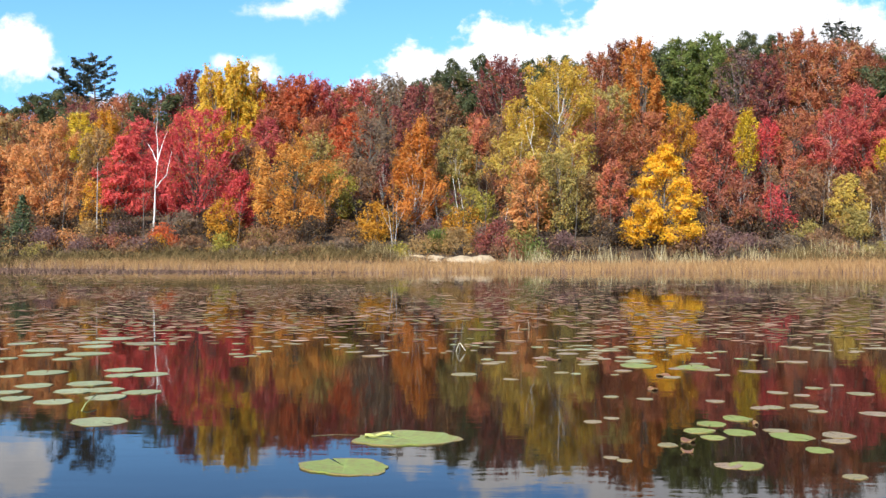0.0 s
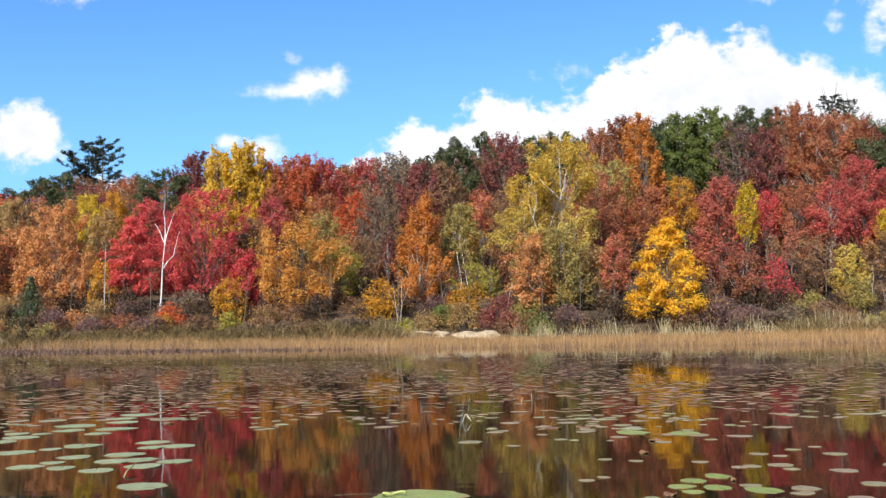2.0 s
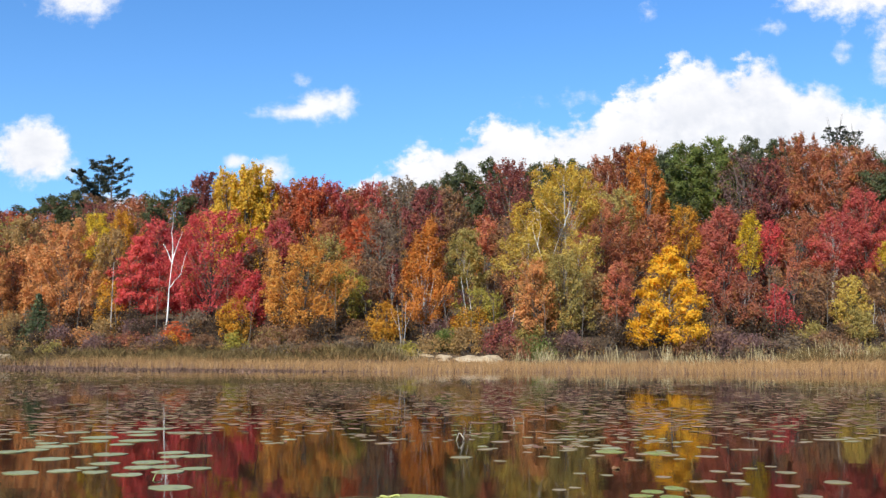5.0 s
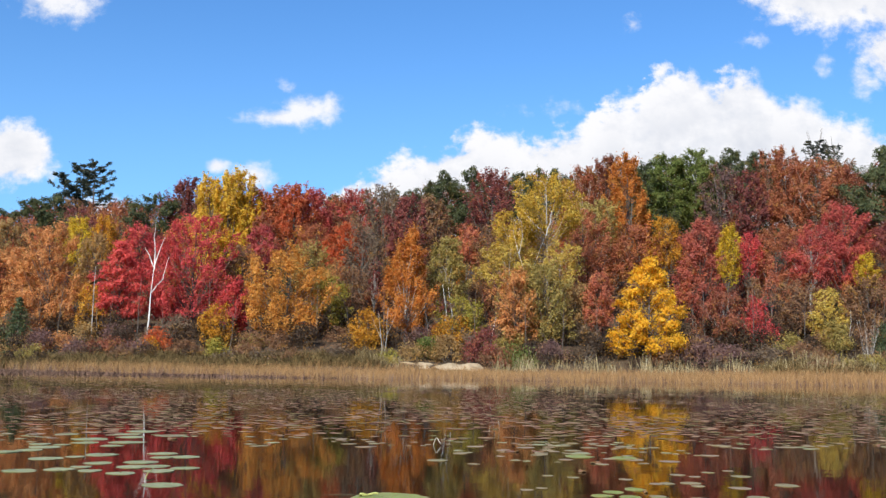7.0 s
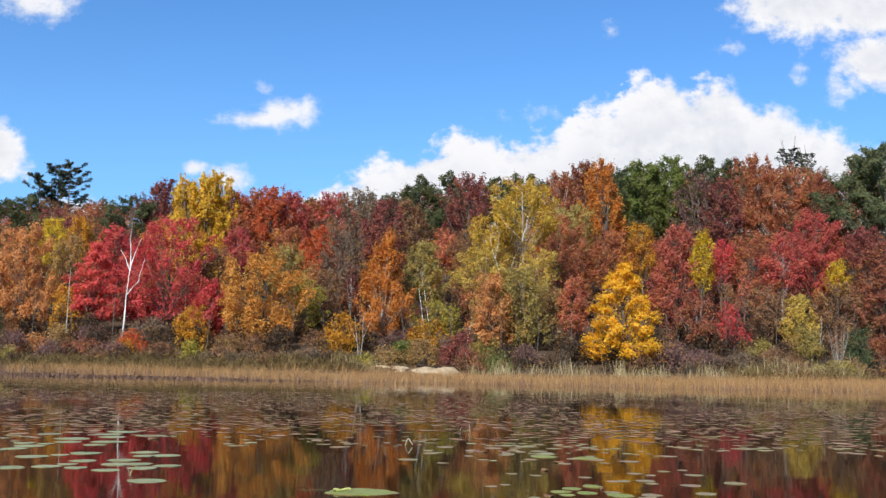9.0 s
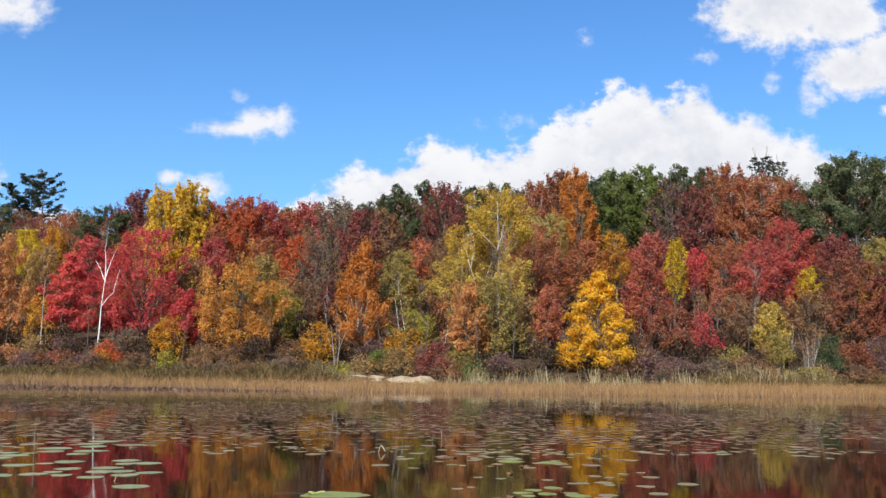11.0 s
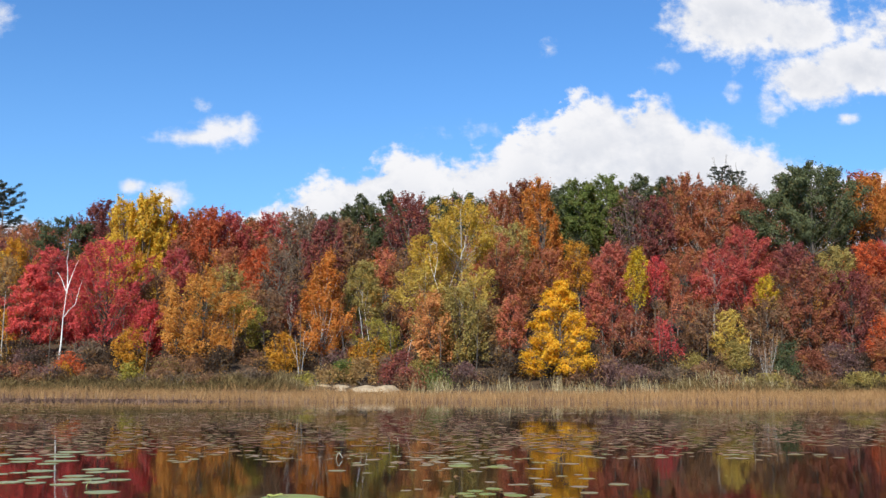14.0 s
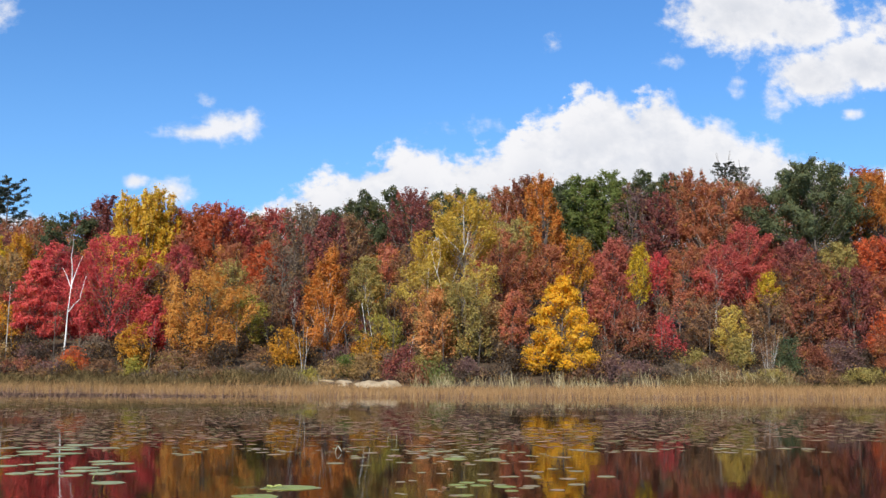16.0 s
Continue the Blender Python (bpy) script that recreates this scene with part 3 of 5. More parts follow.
def shrub(x, y, top, width, colour, dens=1.0):
    """A low bush: a fan of thin stems under a loose mound of leaves."""
    z0 = float(terrain(x, y)) - 0.08
    tall = max(top - z0, 0.6)
    root = new("shrub")
    root.location = (x, y, z0)
    tagged(root, f"{COLOUR_WORDS[colour]} leafy shrub growing at the edge of the wood", "shrub", "shrubs along the bank")
    n = int(8 + width * 4)
    k = rng.uniform(0, 1, n)
    ang, rad = rng.uniform(0, 2 * math.pi, n), width / 2 * np.sqrt(rng.uniform(0.05, 1, n)) * np.sqrt(np.clip(1.05 - k ** 2, 0.1, 1))
    ctr = np.stack([rad * np.cos(ang), rad * np.sin(ang) * 0.8, tall * (0.12 + 0.76 * k)], 1)
    size = rng.uniform(0.18, 0.34, n) * min(width, tall * 1.3) * 0.55 + 0.12
    count = int(np.clip(width * tall * 300 * dens, 400, 7000))
    part("crown", crown_mesh(ctr, size, count, (1, 1, 0.95), 0.135, colour, 0.03, tall + 0.2, loose=0.17), root)
    paths = []
    for i in range(min(n, 9)):
        foot = np.array([rng.normal(0, 0.12 * width), rng.normal(0, 0.1 * width), 0.0])
        paths.append([(foot, 0.03), ((foot + ctr[i]) / 2 + np.array([0, 0, 0.1]), 0.022), (ctr[i], 0.008)])
    part("branchwork", mesh_from("branchwork", *tubes(paths, 5), BARK, True), root)
    return root


def snag(name, label, x, y, bark, paths):
    """A leafless tree; each path is (radius at foot, offsets (sideways, depth, height) from the foot)."""
    root = new(name)
    root.location = (x, y, float(terrain(x, y)) - 0.1)
    tagged(root, label, "tree")
    for i, (r, pts) in enumerate(paths):
        m = len(pts) - 1
        line = []
        for a, b in zip(pts[:-1], pts[1:]):
            line += [tuple(np.array(a) * (1 - w) + np.array(b) * w + rng.normal(0, 0.03, 3)) for w in (0, 0.5)]
        line.append(pts[-1])
        part("trunk" if i == 0 else "limb", mesh_from("limb", *tubes([[(p, r * (1 - 0.8 * q / (len(line) - 1))) for q, p in enumerate(line)]], 7), bark, True), root)
    return root


# ridge row
tree("oak_tree", -80.2, 165, 25.4, 9.0, 19.0, "darkgreen", "dome", 1.0)
tree("oak_tree", -72.2, 165, 25.3, 9.0, 19.1, "darkgreen", "dome", 1.0)
tree("oak_tree", -68.4, 165, 27.6, 9.0, 19.2, "darkgreen", "dome", 1.0)
tree("oak_tree", -64.5, 165, 28.3, 9.0, 19.2, "darkgreen", "dome", 1.0)
pine(-71.2, 186, 35.6, 7.6, 25.3, 40, 0.4, 0.36, 0.18, 32, 0.42)
pine(-66.4, 188, 38.4, 8.8, 25.9, 46, 0.4, 0.38, 0.18, 32, 0.42)
pine(-69.2, 190, 38.3, 6.2, 27.5, 32, 0.4, 0.36, 0.18, 32, 0.42)
tree("maple_tree", -64.5, 140, 21.5, 6.1, 15.5, "maroon", "round", 1.0)
tree("maple_tree", -48.7, 150, 24.7, 8.1, 17.7, "rust", "spire", 0.6)
tree("oak_tree", -40.7, 138, 23.7, 10.6, 16.4, "darkgreen", "dome", 1.2)
tree("maple_tree", -36.2, 142, 26.7, 7.9, 19.4, "maroon", "spire", 1.0)
tree("maple_tree", -30.2, 130, 25.2, 5.8, 12.0, "gold", "spire", 1.0)
tree("maple_tree", -28.3, 131, 26.0, 6.1, 11.3, "gold", "spire", 1.0)
tree("maple_tree", -26.5, 132, 26.5, 6.2, 11.4, "gold", "spire", 1.0)
tree("maple_tree", -28.5, 133, 24.4, 10.7, 11.5, "gold", "round", 0.8)
tree("maple_tree", -24.5, 134, 24.0, 5.1, 17.0, "redorange", "spire", 1.0)
tree("maple_tree", -22.4, 135, 24.4, 5.5, 17.1, "rust", "spire", 1.0)
tree("maple_tree", -20.1, 133, 24.7, 6.7, 15.4, "redorange", "spire", 1.0)
tree("maple_tree", -17.7, 136, 24.4, 6.7, 17.3, "red", "spire", 1.0)
tree("oak_tree", -18.0, 165, 28.9, 4.3, 21.7, "darkgreen", "dome", 1)
tree("maple_tree", -12.4, 140, 25.7, 5.9, 17.0, "red", "round", 1.0)
tree("maple_tree", -15.1, 142, 24.4, 6.4, 17.2, "rust", "spire", 0.8)
tree("maple_tree", -8.4, 137, 25.1, 10.6, 13.6, "greybrown", "spire", 0.55)
tree("maple_tree", -4.7, 127, 22.6, 5.6, 13.5, "maroon", "round", 0.8)
tree("oak_tree", -3.9, 158, 29.2, 6.9, 21.0, "darkgreen", "dome", 1.0)
tree("oak_tree", -0.3, 156, 31.3, 7.5, 20.8, "darkgreen", "dome", 1.0)
tree("oak_tree", 4.1, 154, 31.5, 8.5, 20.6, "darkgreen", "dome", 1.0)
tree("maple_tree", -1.6, 142, 24.9, 5.8, 17.4, "brown", "round", 0.8)
tree("maple_tree", 7.0, 147, 29.7, 8.7, 19.8, "maroon", "spire", 0.7)
tree("oak_tree", 12.5, 162, 32.4, 7.8, 23.6, "darkgreen", "dome", 1.0)
tree("oak_tree", 17.4, 162, 33.2, 7.8, 23.7, "darkgreen", "dome", 1.0)
tree("maple_tree", 20.9, 152, 31.1, 8.2, 20.6, "rust", "spire", 0.8)
tree("maple_tree", 24.2, 152, 32.9, 9.0, 20.6, "redbrown", "spire", 1.0)
tree("maple_tree", 25.2, 136, 30.4, 7.8, 12.5, "orange", "spire", 1.2)
tree("oak_tree", 32.5, 164, 35.0, 5.5, 24.1, "darkgreen", "dome", 1.0)
tree("oak_tree", 33.0, 148, 32.7, 8.4, 21.9, "green", "dome", 1.0)
tree("oak_tree", 36.8, 147, 33.5, 10.3, 21.0, "green", "dome", 1.2)
tree("oak_tree", 48.3, 168, 38.2, 7.6, 24.9, "darkgreen", "dome", 1.0)
tree("oak_tree", 52.5, 168, 38.1, 7.1, 24.9, "darkgreen", "dome", 1.0)
tree("maple_tree", 39.7, 142, 29.4, 9.2, 18.8, "greymaroon", "spire", 0.6)
tree("maple_tree", 42.2, 140, 29.0, 6.3, 18.6, "maroon", "round", 0.8)
tree("maple_tree", 51.0, 150, 34.4, 13.4, 19.0, "rust", "spire", 1.0)
tree("maple_tree", 55.0, 146, 31.9, 13.8, 17.8, "rust", "round", 1.1)
tree("maple_tree", 58.3, 144, 30.0, 8.4, 17.6, "redbrown", "round", 1)
pine(74.3, 200, 46.0, 5.2, 41.4, 16, -0.2, 1.2, 0.16, 24, 0.8)
pine(78.3, 201, 46.2, 4.8, 41.7, 15, -0.2, 1.2, 0.16, 24, 0.8)
tree("oak_tree", 61.3, 130, 32.0, 14.7, 20.2, "oakgreen", "dome", 1.5)
tree("maple_tree", 71.0, 134, 31.6, 7.2, 22.5, "redorange", "spire", 1.0)
tree("maple_tree", 70.9, 130, 30.0, 8.2, 21.9, "orange", "spire", 1.0)
tree("maple_tree", 76.3, 134, 29.9, 9.6, 21.8, "rust", "spire", 1.0)
tree("oak_tree", 81.7, 136, 30.4, 8.9, 22.1, "darkgreen", "dome", 1)
# middle row
tree("maple_tree", -53.1, 122, 18.0, 5.1, 11.7, "tan", "round", 1.0)
tree("maple_tree", -56.6, 118, 16.6, 6.7, 5.9, "rust", "round", 1.0)
tree("maple_tree", -48.2, 112, 13.6, 6.8, 2.5, "peach", "round", 0.9)
tree("maple_tree", -51.4, 109, 11.9, 6.4, 2.2, "rustorange", "round", 0.95)
tree("maple_tree", -43.2, 110, 16.2, 7.4, 2.5, "peach", "round", 1)
tree("maple_tree", -45.7, 124, 18.8, 4.4, 12.6, "yellowgold", "round", 0.9)
tree("maple_tree", -41.5, 124, 18.7, 3.9, 12.7, "goldorange", "spire", 1.0)
tree("maple_tree", -41.3, 118, 16.0, 4.2, 8.8, "tan", "round", 0.7)
tree("maple_tree", -37.7, 108, 9.3, 3.8, 3.3, "goldorange", "round", 0.6)
tree("maple_tree", -35.2, 109, 14.2, 6.0, 5.2, "brightred", "layered", 1)
tree("maple_tree", -36.6, 119, 17.3, 5.2, 8.9, "crimson", "round", 0.8)
tree("maple_tree", -28.0, 112, 17.5, 9.9, 4.1, "crimson", "round", 1.2)
tree("maple_tree", -31.7, 115, 14.6, 4.8, 3.5, "crimson", "round", 0.9)
tree("maple_tree", -22.5, 108, 10.3, 3.8, 3.4, "crimson", "round", 1.0)
tree("maple_tree", -22.2, 122, 17.6, 4.3, 12.1, "pinkred", "round", 1.0)
tree("maple_tree", -23.6, 118, 14.7, 4.9, 7.7, "brown", "round", 0.8)
tree("maple_tree", -16.2, 105, 12.9, 9.0, 1.0, "amber", "round", 0.85)
tree("maple_tree", -14.8, 114, 14.8, 4.7, 8.9, "olive", "round", 0.7)
tree("maple_tree", -15.9, 124, 18.1, 5.1, 13.0, "rust", "round", 1.0)
tree("maple_tree", -11.9, 121, 17.8, 5.6, 11.4, "vermilion", "round", 1.0)
tree("maple_tree", -12.1, 108, 10.4, 4.5, 4.2, "yellowgreen", "round", 0.6)
tree("maple_tree", -23.0, 102, 6.9, 3.6, 2.1, "goldorange", "round", 0.8)
tree("maple_tree", -9.6, 118, 17.2, 6.2, 9.9, "greybrown", "round", 0.5)
tree("maple_tree", -10.1, 112, 11.9, 4.9, 3.7, "brown", "round", 0.5)
tree("maple_tree", -3.9, 106, 15.6, 8.0, 2.6, "orange", "cone", 0.7)
tree("maple_tree", -7.5, 102, 6.5, 3.6, 2.5, "goldorange", "round", 0.9)
tree("birch_tree", 0.3, 112, 15.3, 5.2, 8.2, "olive", "round", 1.0)
tree("maple_tree", 2.7, 120, 17.8, 3.5, 12.9, "coral", "round", 0.9)
tree("maple_tree", 5.2, 119, 17.6, 4.9, 6.8, "brown", "round", 0.6)
tree("maple_tree", 2.2, 105, 8.2, 5.6, 4.0, "yellowgreen", "round", 0.5)
tree("maple_tree", 1.0, 103, 6.0, 3.9, 2.5, "goldorange", "round", 0.5)
tree("aspen_tree", 11.7, 112, 22.6, 8.7, 15.1, "aspen", "round", 0.75)
tree("aspen_tree", 8.0, 113, 18.4, 6.0, 13.2, "aspen", "round", 0.8)
tree("aspen_tree", 7.2, 110, 14.8, 6.9, 9.5, "aspenlight", "round", 0.8)
tree("aspen_tree", 12.5, 110, 14.6, 5.5, 9.6, "aspenlight", "round", 0.6)
tree("maple_tree", 7.6, 104, 11.1, 5.2, 3.2, "peach", "round", 0.7)
tree("maple_tree", 10.8, 105, 12.0, 6.4, 2.6, "olive", "round", 0.7)
tree("maple_tree", 9.2, 107, 10.4, 6.1, 3.9, "tan", "spire", 0.8)
tree("maple_tree", 17.3, 124, 20.2, 9.0, 8.6, "rust", "round", 0.8)
tree("aspen_tree", 19.6, 129, 22.7, 6.0, 16.9, "olive", "round", 0.9)
tree("maple_tree", 16.5, 107, 11.3, 3.6, 4.6, "coral", "round", 0.8)
tree("maple_tree", 24.0, 123, 18.4, 6.5, 11.4, "rust", "round", 0.9)
tree("maple_tree", 14.4, 108, 10.0, 5.4, 3.0, "tan", "round", 0.8)
tree("maple_tree", 20.6, 100, 12.4, 8.0, 1.2, "brightyellow", "layered", 1.7)
tree("maple_tree", 27.4, 122, 19.5, 4.3, 12.7, "goldorange", "round", 0.8)
tree("maple_tree", 30.0, 116, 18.3, 6.3, 7.0, "rosered", "round", 1)
tree("maple_tree", 32.3, 114, 17.4, 2.6, 10.8, "yellowgold", "spire", 1.1)
tree("maple_tree", 35.5, 117, 16.8, 3.7, 11.1, "crimson", "spire", 0.8)
tree("maple_tree", 39.2, 118, 17.4, 7.7, 8.5, "rust", "round", 0.9)
tree("maple_tree", 42.4, 116, 17.8, 5.1, 10.7, "red", "round", 0.75)
tree("maple_tree", 48.5, 121, 21.3, 7.3, 10.2, "red", "round", 1)
tree("maple_tree", 32.9, 105, 8.2, 4.0, 3.6, "crimson", "spire", 0.55)
tree("maple_tree", 29.9, 107, 9.3, 6.7, 3.6, "redbrown", "round", 0.7)
tree("maple_tree", 38.1, 108, 10.4, 6.1, 3.7, "brown", "round", 0.6)
tree("maple_tree", 40.0, 104, 9.6, 3.5, 3.9, "aspenlight", "round", 0.8)
tree("maple_tree", 47.4, 112, 14.1, 2.5, 10.2, "yellowgold", "round", 1)
tree("maple_tree", 45.7, 108, 11.1, 6.1, 3.8, "brown", "round", 0.7)
tree("maple_tree", 53.5, 117, 18.8, 4.9, 13.4, "maroon", "round", 1.0)
tree("maple_tree", 57.6, 115, 18.2, 4.8, 12.6, "olive", "round", 0.9)
tree("maple_tree", 60.9, 115, 18.8, 4.8, 12.6, "vermilion", "round", 1.0)
tree("maple_tree", 64.2, 116, 19.2, 4.4, 12.7, "red", "round", 1.0)
tree("maple_tree", 50.8, 108, 15.2, 7.9, 3.9, "redbrown", "round", 0.9)
tree("maple_tree", 55.0, 107, 14.4, 7.0, 3.9, "maroon", "round", 0.8)
tree("maple_tree", 59.2, 107, 13.8, 7.0, 3.9, "rust", "round", 0.9)
tree("maple_tree", 67.4, 112, 19.2, 8.5, 4.4, "rust", "round", 1.0)
tree("maple_tree", 55.3, 101, 8.8, 2.9, 3.8, "vermilion", "round", 0.8)
tree("oak_tree", 60.2, 134, 31.6, 10.7, 20.7, "oakgreen", "dome", 1.1)
tree("oak_tree", 66.7, 135, 32.2, 10.8, 20.9, "oakgreen", "dome", 1.1)
tree("oak_tree", 36.2, 153, 32.9, 10.0, 20.9, "green", "dome", 1)
tree("oak_tree", 30.8, 150, 30.8, 7.6, 20.5, "darkgreen", "dome", 1)
# wood behind the ridge
tree("maple_tree", -88.4, 174, 25.5, 9.2, 16.1, "darkgreen", "round", 0.6)
tree("maple_tree", -84.0, 173, 25.3, 9.3, 15.9, "redbrown", "round", 0.6)
tree("maple_tree", -84.3, 180, 25.9, 8.4, 16.2, "maroon", "round", 0.6)
tree("maple_tree", -83.3, 185, 27.0, 9.8, 17.1, "redbrown", "round", 0.6)
tree("maple_tree", -75.6, 175, 26.8, 7.6, 17.3, "maroon", "round", 0.6)
tree("maple_tree", -74.7, 182, 29.3, 7.4, 19.5, "rust", "round", 0.6)
tree("maple_tree", -69.0, 176, 27.9, 7.3, 18.4, "rust", "round", 0.6)
tree("maple_tree", -67.9, 183, 30.4, 10.0, 20.5, "brown", "round", 0.6)
tree("maple_tree", -64.0, 183, 29.4, 9.0, 19.5, "redbrown", "round", 0.6)
tree("maple_tree", -57.1, 173, 27.9, 8.4, 18.6, "rust", "round", 0.6)
tree("maple_tree", -57.5, 184, 30.8, 9.2, 20.9, "darkgreen", "round", 0.6)
tree("maple_tree", -51.9, 177, 28.8, 9.5, 19.3, "redbrown", "round", 0.6)
tree("maple_tree", -49.7, 182, 30.3, 8.7, 20.4, "rust", "round", 0.6)
tree("maple_tree", -45.9, 183, 30.4, 8.1, 20.5, "darkgreen", "round", 0.6)
tree("maple_tree", -39.6, 173, 29.6, 9.3, 20.3, "maroon", "round", 0.6)
tree("maple_tree", -36.6, 176, 30.0, 8.2, 20.5, "rust", "round", 0.6)
tree("maple_tree", -33.0, 173, 29.2, 8.9, 19.9, "darkgreen", "round", 0.6)
tree("maple_tree", -29.1, 172, 29.6, 7.5, 20.3, "darkgreen", "round", 0.6)
tree("maple_tree", -25.8, 172, 29.7, 7.4, 20.3, "redbrown", "round", 0.6)
tree("maple_tree", -22.8, 177, 31.1, 9.5, 21.6, "redbrown", "round", 0.6)
tree("maple_tree", -18.8, 175, 29.4, 9.2, 19.9, "rust", "round", 0.6)
tree("maple_tree", -16.0, 180, 31.6, 9.8, 21.9, "rust", "round", 0.6)
tree("maple_tree", -11.9, 181, 30.6, 8.6, 20.8, "darkgreen", "round", 0.6)
tree("maple_tree", -8.5, 177, 31.7, 8.5, 22.1, "darkgreen", "round", 0.6)
tree("maple_tree", -4.6, 178, 31.4, 8.8, 21.7, "maroon", "round", 0.6)
tree("maple_tree", -0.7, 182, 34.2, 9.9, 24.3, "brown", "round", 0.6)
tree("maple_tree", 2.4, 176, 32.5, 9.2, 23.0, "maroon", "round", 0.6)
tree("maple_tree", 6.1, 178, 33.9, 8.4, 24.2, "darkgreen", "round", 0.6)
tree("maple_tree", 9.9, 184, 35.4, 7.5, 25.4, "maroon", "round", 0.6)
tree("maple_tree", 13.8, 181, 35.4, 8.9, 25.6, "brown", "round", 0.6)
tree("maple_tree", 17.3, 177, 35.2, 9.8, 25.6, "maroon", "round", 0.6)
tree("maple_tree", 21.3, 183, 35.2, 10.0, 25.2, "darkgreen", "round", 0.6)
tree("maple_tree", 25.1, 182, 36.8, 7.5, 26.9, "darkgreen", "round", 0.6)
tree("maple_tree", 28.2, 176, 36.0, 9.0, 26.4, "brown", "round", 0.6)
tree("maple_tree", 31.9, 177, 37.1, 7.9, 27.4, "darkgreen", "round", 0.6)
tree("maple_tree", 35.1, 173, 36.6, 8.6, 27.2, "darkgreen", "round", 0.6)
tree("maple_tree", 39.6, 176, 36.9, 7.7, 27.3, "brown", "round", 0.6)
tree("maple_tree", 43.1, 177, 37.3, 8.1, 27.7, "darkgreen", "round", 0.6)
tree("maple_tree", 45.7, 173, 36.9, 7.4, 27.4, "brown", "round", 0.6)
tree("maple_tree", 50.7, 179, 38.7, 8.2, 28.9, "darkgreen", "round", 0.6)
tree("maple_tree", 55.8, 186, 39.5, 8.4, 29.4, "brown", "round", 0.6)
tree("maple_tree", 55.1, 172, 37.5, 7.4, 28.1, "brown", "round", 0.6)
tree("maple_tree", 59.6, 174, 37.8, 9.4, 28.3, "darkgreen", "round", 0.6)
tree("maple_tree", 66.5, 184, 39.1, 7.8, 29.1, "brown", "round", 0.6)
tree("maple_tree", 68.5, 180, 39.6, 8.5, 29.8, "darkgreen", "round", 0.6)
tree("maple_tree", 71.2, 178, 38.4, 8.4, 28.7, "brown", "round", 0.6)
tree("maple_tree", 73.4, 175, 37.3, 7.6, 27.8, "darkgreen", "round", 0.6)
tree("maple_tree", 79.0, 180, 38.5, 9.8, 28.7, "maroon", "round", 0.6)
tree("maple_tree", 79.0, 172, 36.6, 7.9, 27.2, "rust", "round", 0.6)
tree("maple_tree", 84.3, 176, 37.8, 9.2, 28.2, "brown", "round", 0.6)
tree("maple_tree", 92.0, 185, 40.4, 7.8, 30.3, "brown", "round", 0.6)

# the wood behind, filling the slope between the trees of the edge
FILL = ("rust", "brown", "maroon", "rustorange", "redbrown", "darkgreen", "greybrown", "olive", "amber", "redorange")
for row, (yy, step, high) in enumerate(((128, 7.0, 10.5), (143, 7.5, 10.0), (158, 8.0, 9.5), (176, 9.0, 9.5))):
    for xx in np.arange(-0.52 * yy - 8, 0.56 * yy + 10, step):
        fx, fy = xx + rng.uniform(-2, 2), yy + rng.uniform(-4, 4)
        z = float(terrain(fx, fy))
        h = high + rng.uniform(-1.5, 1.0)
        tree("maple_tree", fx, fy, z + h, rng.uniform(6, 8), z + 1.0, FILL[int(rng.integers(len(FILL)))], "round", 0.36)
for xx in np.arange(-66, 75, 6.5):
    fx, fy = xx + rng.uniform(-2, 2), 121 + rng.uniform(-3, 3)
    z = float(terrain(fx, fy))
    tree("young_tree", fx, fy, z + rng.uniform(4, 6.0), rng.uniform(4.5, 6), z + 0.2, FILL[int(rng.integers(6))], "round", 0.5)
YOUNG = ("rust", "amber", "redorange", "olive", "brown", "goldorange", "rosered", "tan", "rustorange", "maroon", "coral", "yellowgreen")
for xx in np.arange(-58, 66, 4.6):
    fx, fy = xx + rng.uniform(-1.4, 1.4), rng.uniform(107, 120)
    z = float(terrain(fx, fy))
    h = rng.uniform(4.5, 8.5)
    tree("young_maple", fx, fy, z + h, rng.uniform(1.6, 2.8), z + 0.3 * h, YOUNG[int(rng.integers(len(YOUNG)))], "spire" if rng.uniform() < 0.5 else "round", 0.5)
# shrubs of the bank
shrub(-32.7, 100, 3.2, 5.3, "redbrown", 1.0)
shrub(-29.8, 99, 2.9, 4.2, "greymaroon", 1.0)
shrub(-42.6, 101, 3.0, 4.0, "tan", 1.0)
shrub(-39.1, 102, 3.7, 4.6, "peach", 0.6)
shrub(-46.2, 103, 5.3, 4.1, "tan", 0.6)
shrub(-42.3, 104, 5.1, 3.5, "peach", 0.5)
shrub(-37.0, 104, 4.9, 2.9, "tan", 0.6)
shrub(-36.0, 100, 2.6, 3.2, "greymaroon", 1.0)
shrub(-28.6, 101, 4.2, 3.2, "vermilion", 0.8)
shrub(-29.0, 99.5, 3.2, 2.2, "goldorange", 1.0)
shrub(-21.9, 98, 3.3, 2.4, "yellowgreen", 1.0)
shrub(-25.1, 99, 2.9, 4.2, "brown", 1.0)
shrub(-19.0, 99, 2.6, 4.8, "brown", 1.0)
shrub(-10.1, 99, 2.7, 3.7, "brown", 1.0)
shrub(-5.1, 96.5, 2.3, 2.3, "yellowgreen", 1.0)
shrub(-2.8, 98.5, 3.0, 3.6, "tan", 0.8)
shrub(-1.4, 99.5, 3.8, 2.5, "green", 1.0)
shrub(0.5, 99, 3.7, 4.2, "tan", 1.0)
shrub(4.2, 98.5, 4.6, 4.0, "maroon", 0.9)
shrub(6.5, 97.5, 2.9, 3.8, "redbrown", 1.0)
shrub(7.4, 97, 2.9, 3.5, "green", 1.0)
shrub(4.9, 97.5, 2.6, 3.1, "brown", 1.0)
